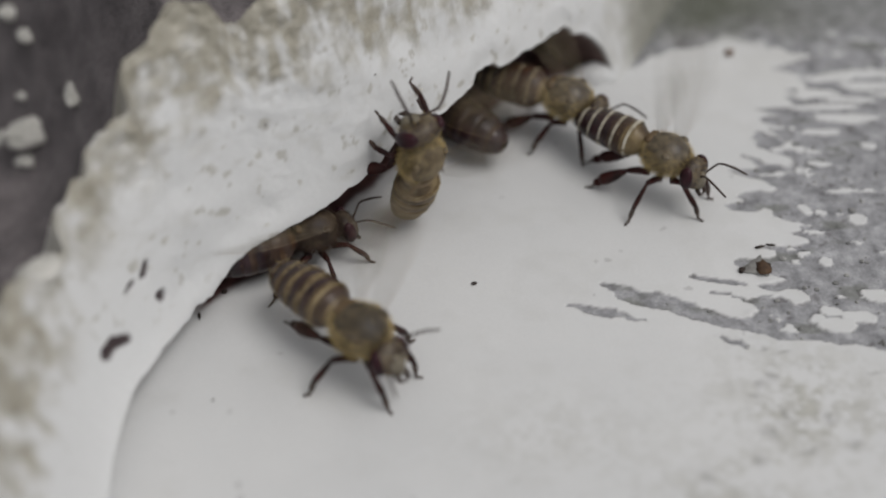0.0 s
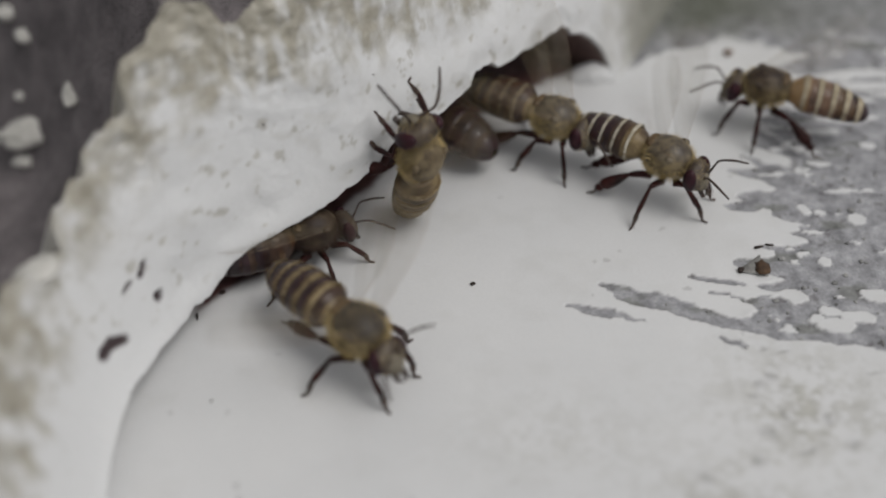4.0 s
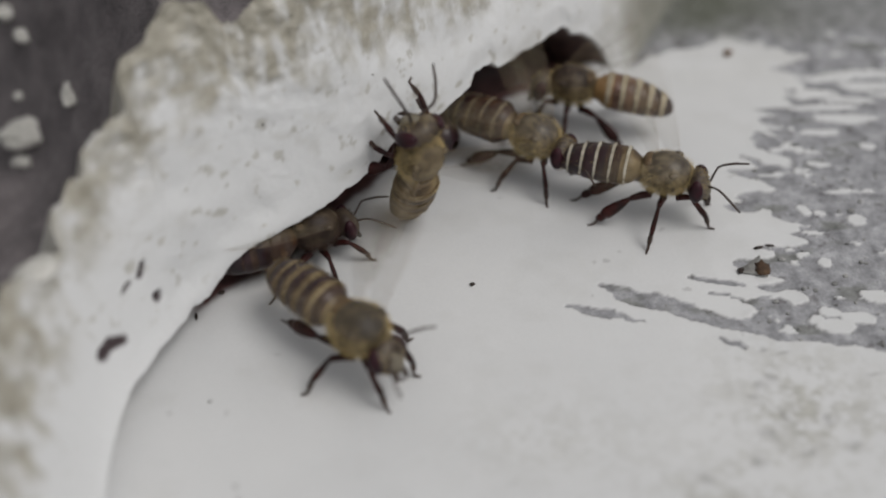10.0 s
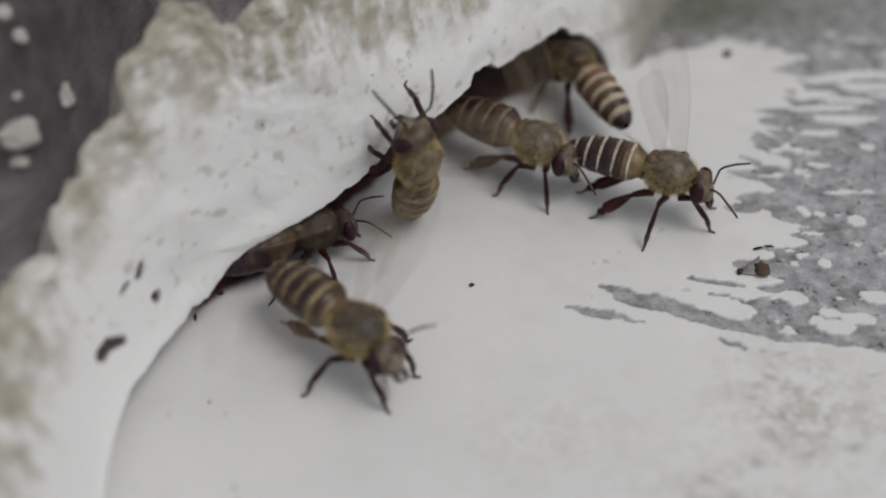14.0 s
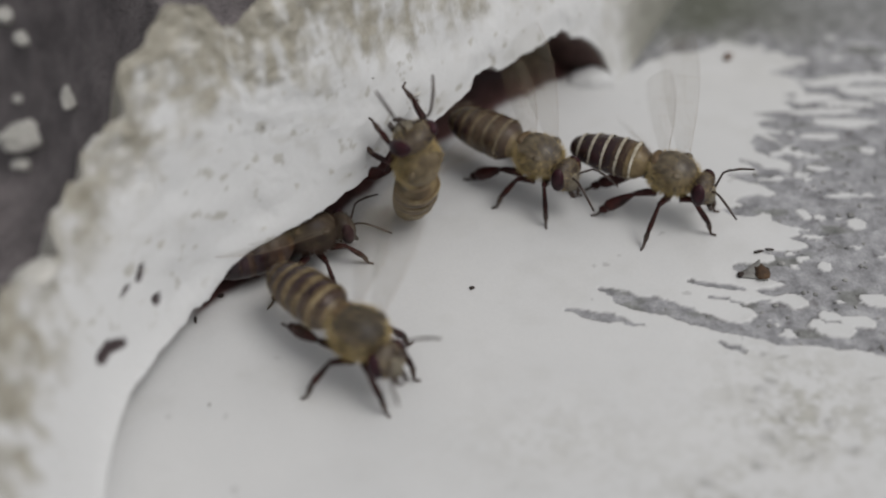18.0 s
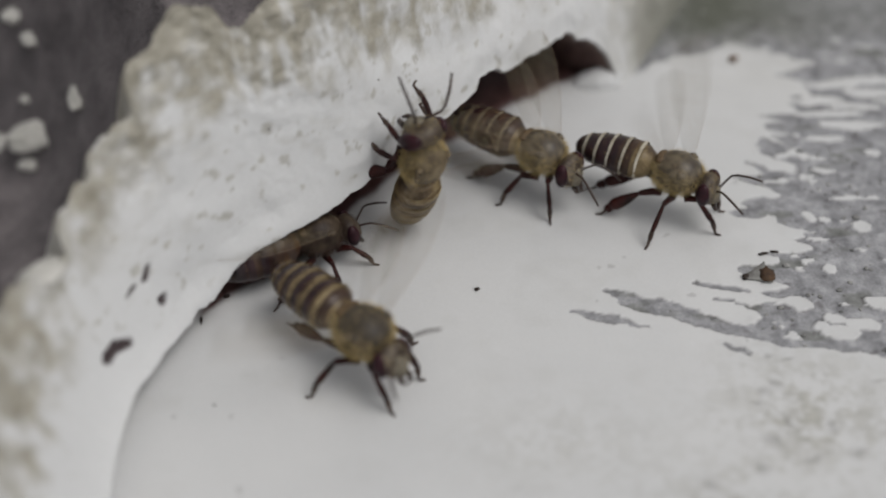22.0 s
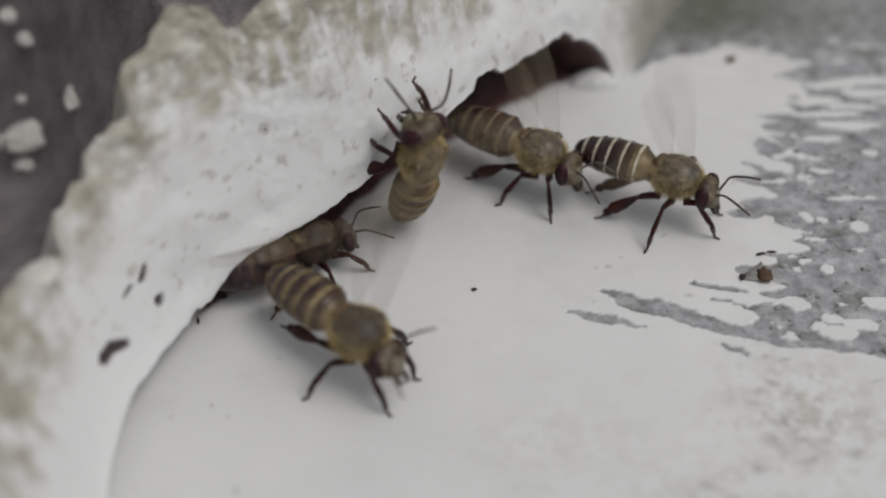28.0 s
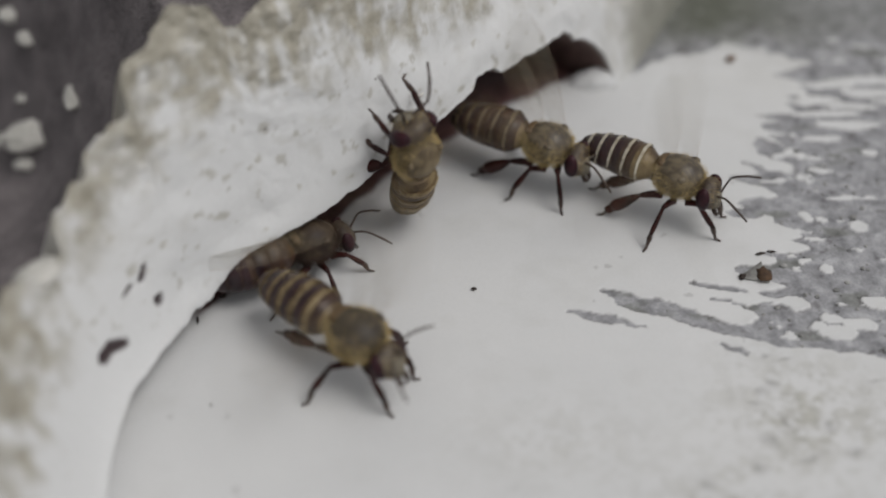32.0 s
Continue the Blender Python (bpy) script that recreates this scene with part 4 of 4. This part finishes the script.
def beat(wings, rate, phase, low, high, sweep):
    """Fanning wings: the stroke's angle at every thirtieth of a second."""
    for wing, s in wings:
        p0 = wing.location.copy()
        rows = []
        for k in range(0, 961):
            a = (low + high) / 2 + (high - low) / 2 * math.sin(2 * math.pi * (rate * k + phase) + 0.35 * math.sin(0.61 * k))
            rows.append((k / 30, Matrix.Translation(p0) @ pose(0, 0, 0, s * a, 8 * math.cos(2 * math.pi * rate * k), s * sweep)))
        walk(wing, rows)


def stride(legs, start, end, pace, swing):
    """Legs step in two threes while the bee walks, and rest otherwise."""
    for k, (leg, s, pair) in enumerate(legs):
        p0 = leg.location.copy()
        phase = 0.0 if (pair + (s > 0)) % 2 else math.pi
        rows = [(0.0, Matrix.Translation(p0))]
        t = start
        while t < end:
            w = math.sin(2 * math.pi * pace * (t - start) + phase)
            lift = max(0.0, math.cos(2 * math.pi * pace * (t - start) + phase))
            rows.append((t, Matrix.Translation(p0) @ pose(0, 0, 0, s * 7 * lift, 0, -s * swing * w)))
            t += 0.125 / pace
        rows += [(end, Matrix.Translation(p0)), (32.0, Matrix.Translation(p0))]
        walk(leg, rows)


def feel(feelers, seed, reach=10.0):
    """Antennae that wander a little all the time."""
    rnd = random.Random(seed)
    for ob in feelers:
        p0, r0 = ob.location.copy(), ob.rotation_euler.copy()
        rows = []
        for k in range(0, 65):
            e = Euler((r0.x, r0.y + radians(rnd.uniform(-reach, reach)), r0.z + radians(rnd.uniform(-reach, reach))))
            rows.append((k * 0.5, Matrix.LocRotScale(p0, e, None)))
        walk(ob, rows)


def fidget(bee, rows, amount=0.05, every=0.4):
    """The bee's stations, with the small shifts of a bee that fans on the spot."""
    ts = np.array([r[0] for r in rows])
    cols = [np.array([r[k] for r in rows], float) for k in range(1, len(rows[0]))]
    rnd = random.Random(len(rows) * 7 + int(ts[-1]))
    out = []
    steps = sorted(set([round(k * every, 3) for k in range(int(32 / every) + 1)] + [round(float(t), 3) for t in ts]))
    for t in steps:
        v = [float(np.interp(t, ts, c)) for c in cols]
        v[0] += rnd.uniform(-amount, amount)
        v[1] += rnd.uniform(-amount, amount)
        v[2] += rnd.uniform(-1, 1) * amount * 14
        out.append((t, stand(*v)))
    walk(bee, out)


def motions():
    # seconds, x, y in millimetres, heading, rise, nod
    fidget(BEE_FRONT, [
        (0, -4.38, -9.59, -44.5, 0, 0),
        (6, -4.38, -9.55, -43.3, 0, 0),
        (10, -4.34, -9.46, -43.5, 0, 0),
        (19, -4.39, -9.45, -43.8, 0, 0),
        (25, -4.39, -9.39, -43.9, 0, 0),
        (28, -4.43, -9.41, -43.1, 0, 0),
        (29, -4.47, -9.52, -40.9, 0, 0),
        (32, -4.51, -9.63, -38.9, 0, 0),
    ], 0.04)
    walk(BEE_LIP, [(t, cling(*r)) for t, *r in [
        (0, -1.39, 0.87, 6.51, 0),
        (6, -1.30, 1.04, 6.40, 2),
        (10, -1.31, 1.04, 6.40, 0),
        (14, -1.41, 0.93, 6.29, 4),
        (19, -1.46, 0.84, 6.48, 6),
        (22, -1.44, 0.95, 6.59, -2),
        (25, -1.30, 1.15, 6.78, -6),
        (28, -1.34, 1.11, 6.75, -3),
        (30, -1.39, 1.07, 6.71, 0),
        (32, -1.66, 1.03, 6.95, 4),
    ]])
    fidget(BEE_STRIPED, [
        (0, 13.52, 4.83, -39.4, 0, 0),
        (2, 13.60, 4.68, -40.9, 0, 0),
        (3.5, 13.64, 4.74, -39.1, 0, 0),
        (5.5, 13.69, 4.13, -28.2, 0, 0),
        (6, 13.55, 3.63, -22.5, 0, 0),
        (7.2, 13.27, 3.06, -14.6, 0, 0),
        (10, 13.39, 3.17, -17.1, 0, 0),
        (13, 13.57, 3.23, -21.9, 0, 0),
        (14.5, 13.70, 3.29, -26, 0, 0),
        (16.5, 13.87, 3.37, -28.1, 0, 0),
        (19, 13.79, 3.60, -27.9, 0, 0),
        (23, 13.85, 3.73, -29.7, 0, 0),
        (28, 13.90, 3.39, -28.4, 0, 0),
        (32, 14.08, 3.36, -31.9, 0, 0),
    ], 0.03)
    fidget(BEE_BEHIND, [
        (0, 7.9, 10.2, -28, 0, 0),
        (1, 7.95, 9.75, -29, 0, 0),
        (2, 7.7, 9.3, -31, 0, 0),
        (3.5, 7.1, 8.6, -33, 0, 0),
        (5.5, 6.75, 7.5, -38, 0, 0),
        (6, 6.65, 7.3, -38, 0, 0),
        (8, 6.3, 6.95, -36, 0, 0),
        (10, 5.75, 6.55, -33, 0, 0),
        (12, 5.8, 6.1, -33, 0, 0),
        (14, 5.9, 6.0, -35, 0, 0),
        (14.5, 5.9, 5.7, -36, 0, 0),
        (16.5, 6.1, 5.0, -38, 0, 0),
        (19, 5.75, 5.05, -38, 0, 0),
        (23, 5.75, 5.6, -36, 0, 0),
        (28, 5.85, 5.6, -34, 0, 0),
        (30, 5.95, 5.85, -31, 0, 0),
        (31, 6.3, 6.2, -30, 0, 0),
        (32, 6.4, 6.2, -30, 0, 0),
    ], 0.04)
    fidget(BEE_SLIT, [
        (0, -7.65, -0.75, 25, 0, 0),
        (10, -7.45, -0.55, 24, 0, 0),
        (19, -7.55, -0.55, 26, 0, 0),
        (25, -7.65, -0.75, 26, 0, 0),
        (28, -7.65, -1.25, 28, 0, 0),
        (32, -7.65, -1.35, 28, 0, 0),
    ], 0.06)
    fidget(BEE_DEEP, [
        (0, -1.5, 11.5, 141, 0, 0),
        (2.5, -1.5, 11.4, 141, 0, 0),
        (3.5, -1.9, 11.0, 141, 0, 0),
        (5.5, -2.5, 10.6, 140, 0, 0),
        (7, -2.6, 10.5, 140, 0, 0),
        (8, -2.8, 10.6, 140, 0, 0),
        (9, -3.3, 10.9, 140, 0, 0),
        (10, -4.4, 11.8, 140, 0, 0),
        (11, -7, 14, 140, 0, 0),
        (32, -7, 14, 140, 0, 0),
    ], 0.03)
    fidget(BEE_GUEST, [
        (0, 46, 22, 155, 0, 0),
        (0.9, 40, 19, 155, 0, 0),
        (1.4, 33.69, 21.18, 159.6, 0, 0),
        (2, 31.56, 17.95, 158.2, 0, 0),
        (2.5, 29.42, 15.41, 158.8, 0, 0),
        (3, 25.58, 12.83, 156, 0, 0),
        (3.5, 22.43, 11.58, 156.9, 0, 0),
        (5.5, 16.48, 11.55, 182.1, 0, 0),
        (6, 14.85, 10.77, 159.7, 0, 0),
        (6.4, 13.48, 10.8, 173.3, 0, 0),
        (6.8, 12.06, 11.35, 180.3, 0, 0),
        (7.2, 10.69, 11.83, 179.5, 0, 0),
        (7.6, 10.38, 12.05, 157, 0, 0),
        (8, 9.86, 12.07, 160, 0, 0),
        (9, 8.87, 12.06, 163, 0, 0),
        (10.2, 8.29, 11.76, 168, 0, 0),
        (11, 7.33, 12.27, 162, 0, 0),
        (11.8, 7.22, 12.01, 152, 0, 0),
        (13, 7.72, 12.85, 140, 0, 0),
        (13.5, 8.1, 13.8, 128, 0, 0),
        (14, 8.6, 14.5, 118, 0, 0),
        (14.5, 7.5, 14.2, 120, 0, 0),
        (16.5, 3.36, 19.87, 135, 0, 0),
        (17.2, -2, 22, 136, 0, 0),
        (18.5, -8, 29, 138, 0, 0),
        (32, -8, 29, 138, 0, 0),
    ], 0.0)
    for k, feelers in enumerate((front_feelers, lip_feelers, striped_feelers, slit_feelers, guest_feelers)):
        feel(feelers, 50 + k)
    beat(deep_wings, 0.224, 0.2, -2, 3, 82)
    stride(guest_legs, 1.0, 17.5, 2.0, 16)
    beat(front_wings, 0.437, 0.15, -2, 66, 14)
    beat(lip_wings, 0.443, 0.55, -18, 60, 14)
    beat(striped_wings, 0.441, 0.30, 8, 78, 26)
    beat(behind_wings, 0.436, 0.75, 12, 42, 40)
    beat(slit_wings, 0.226, 0.40, 4, 7, 88)
    beat(guest_wings, 0.431, 0.10, 12, 56, 52)


motions()
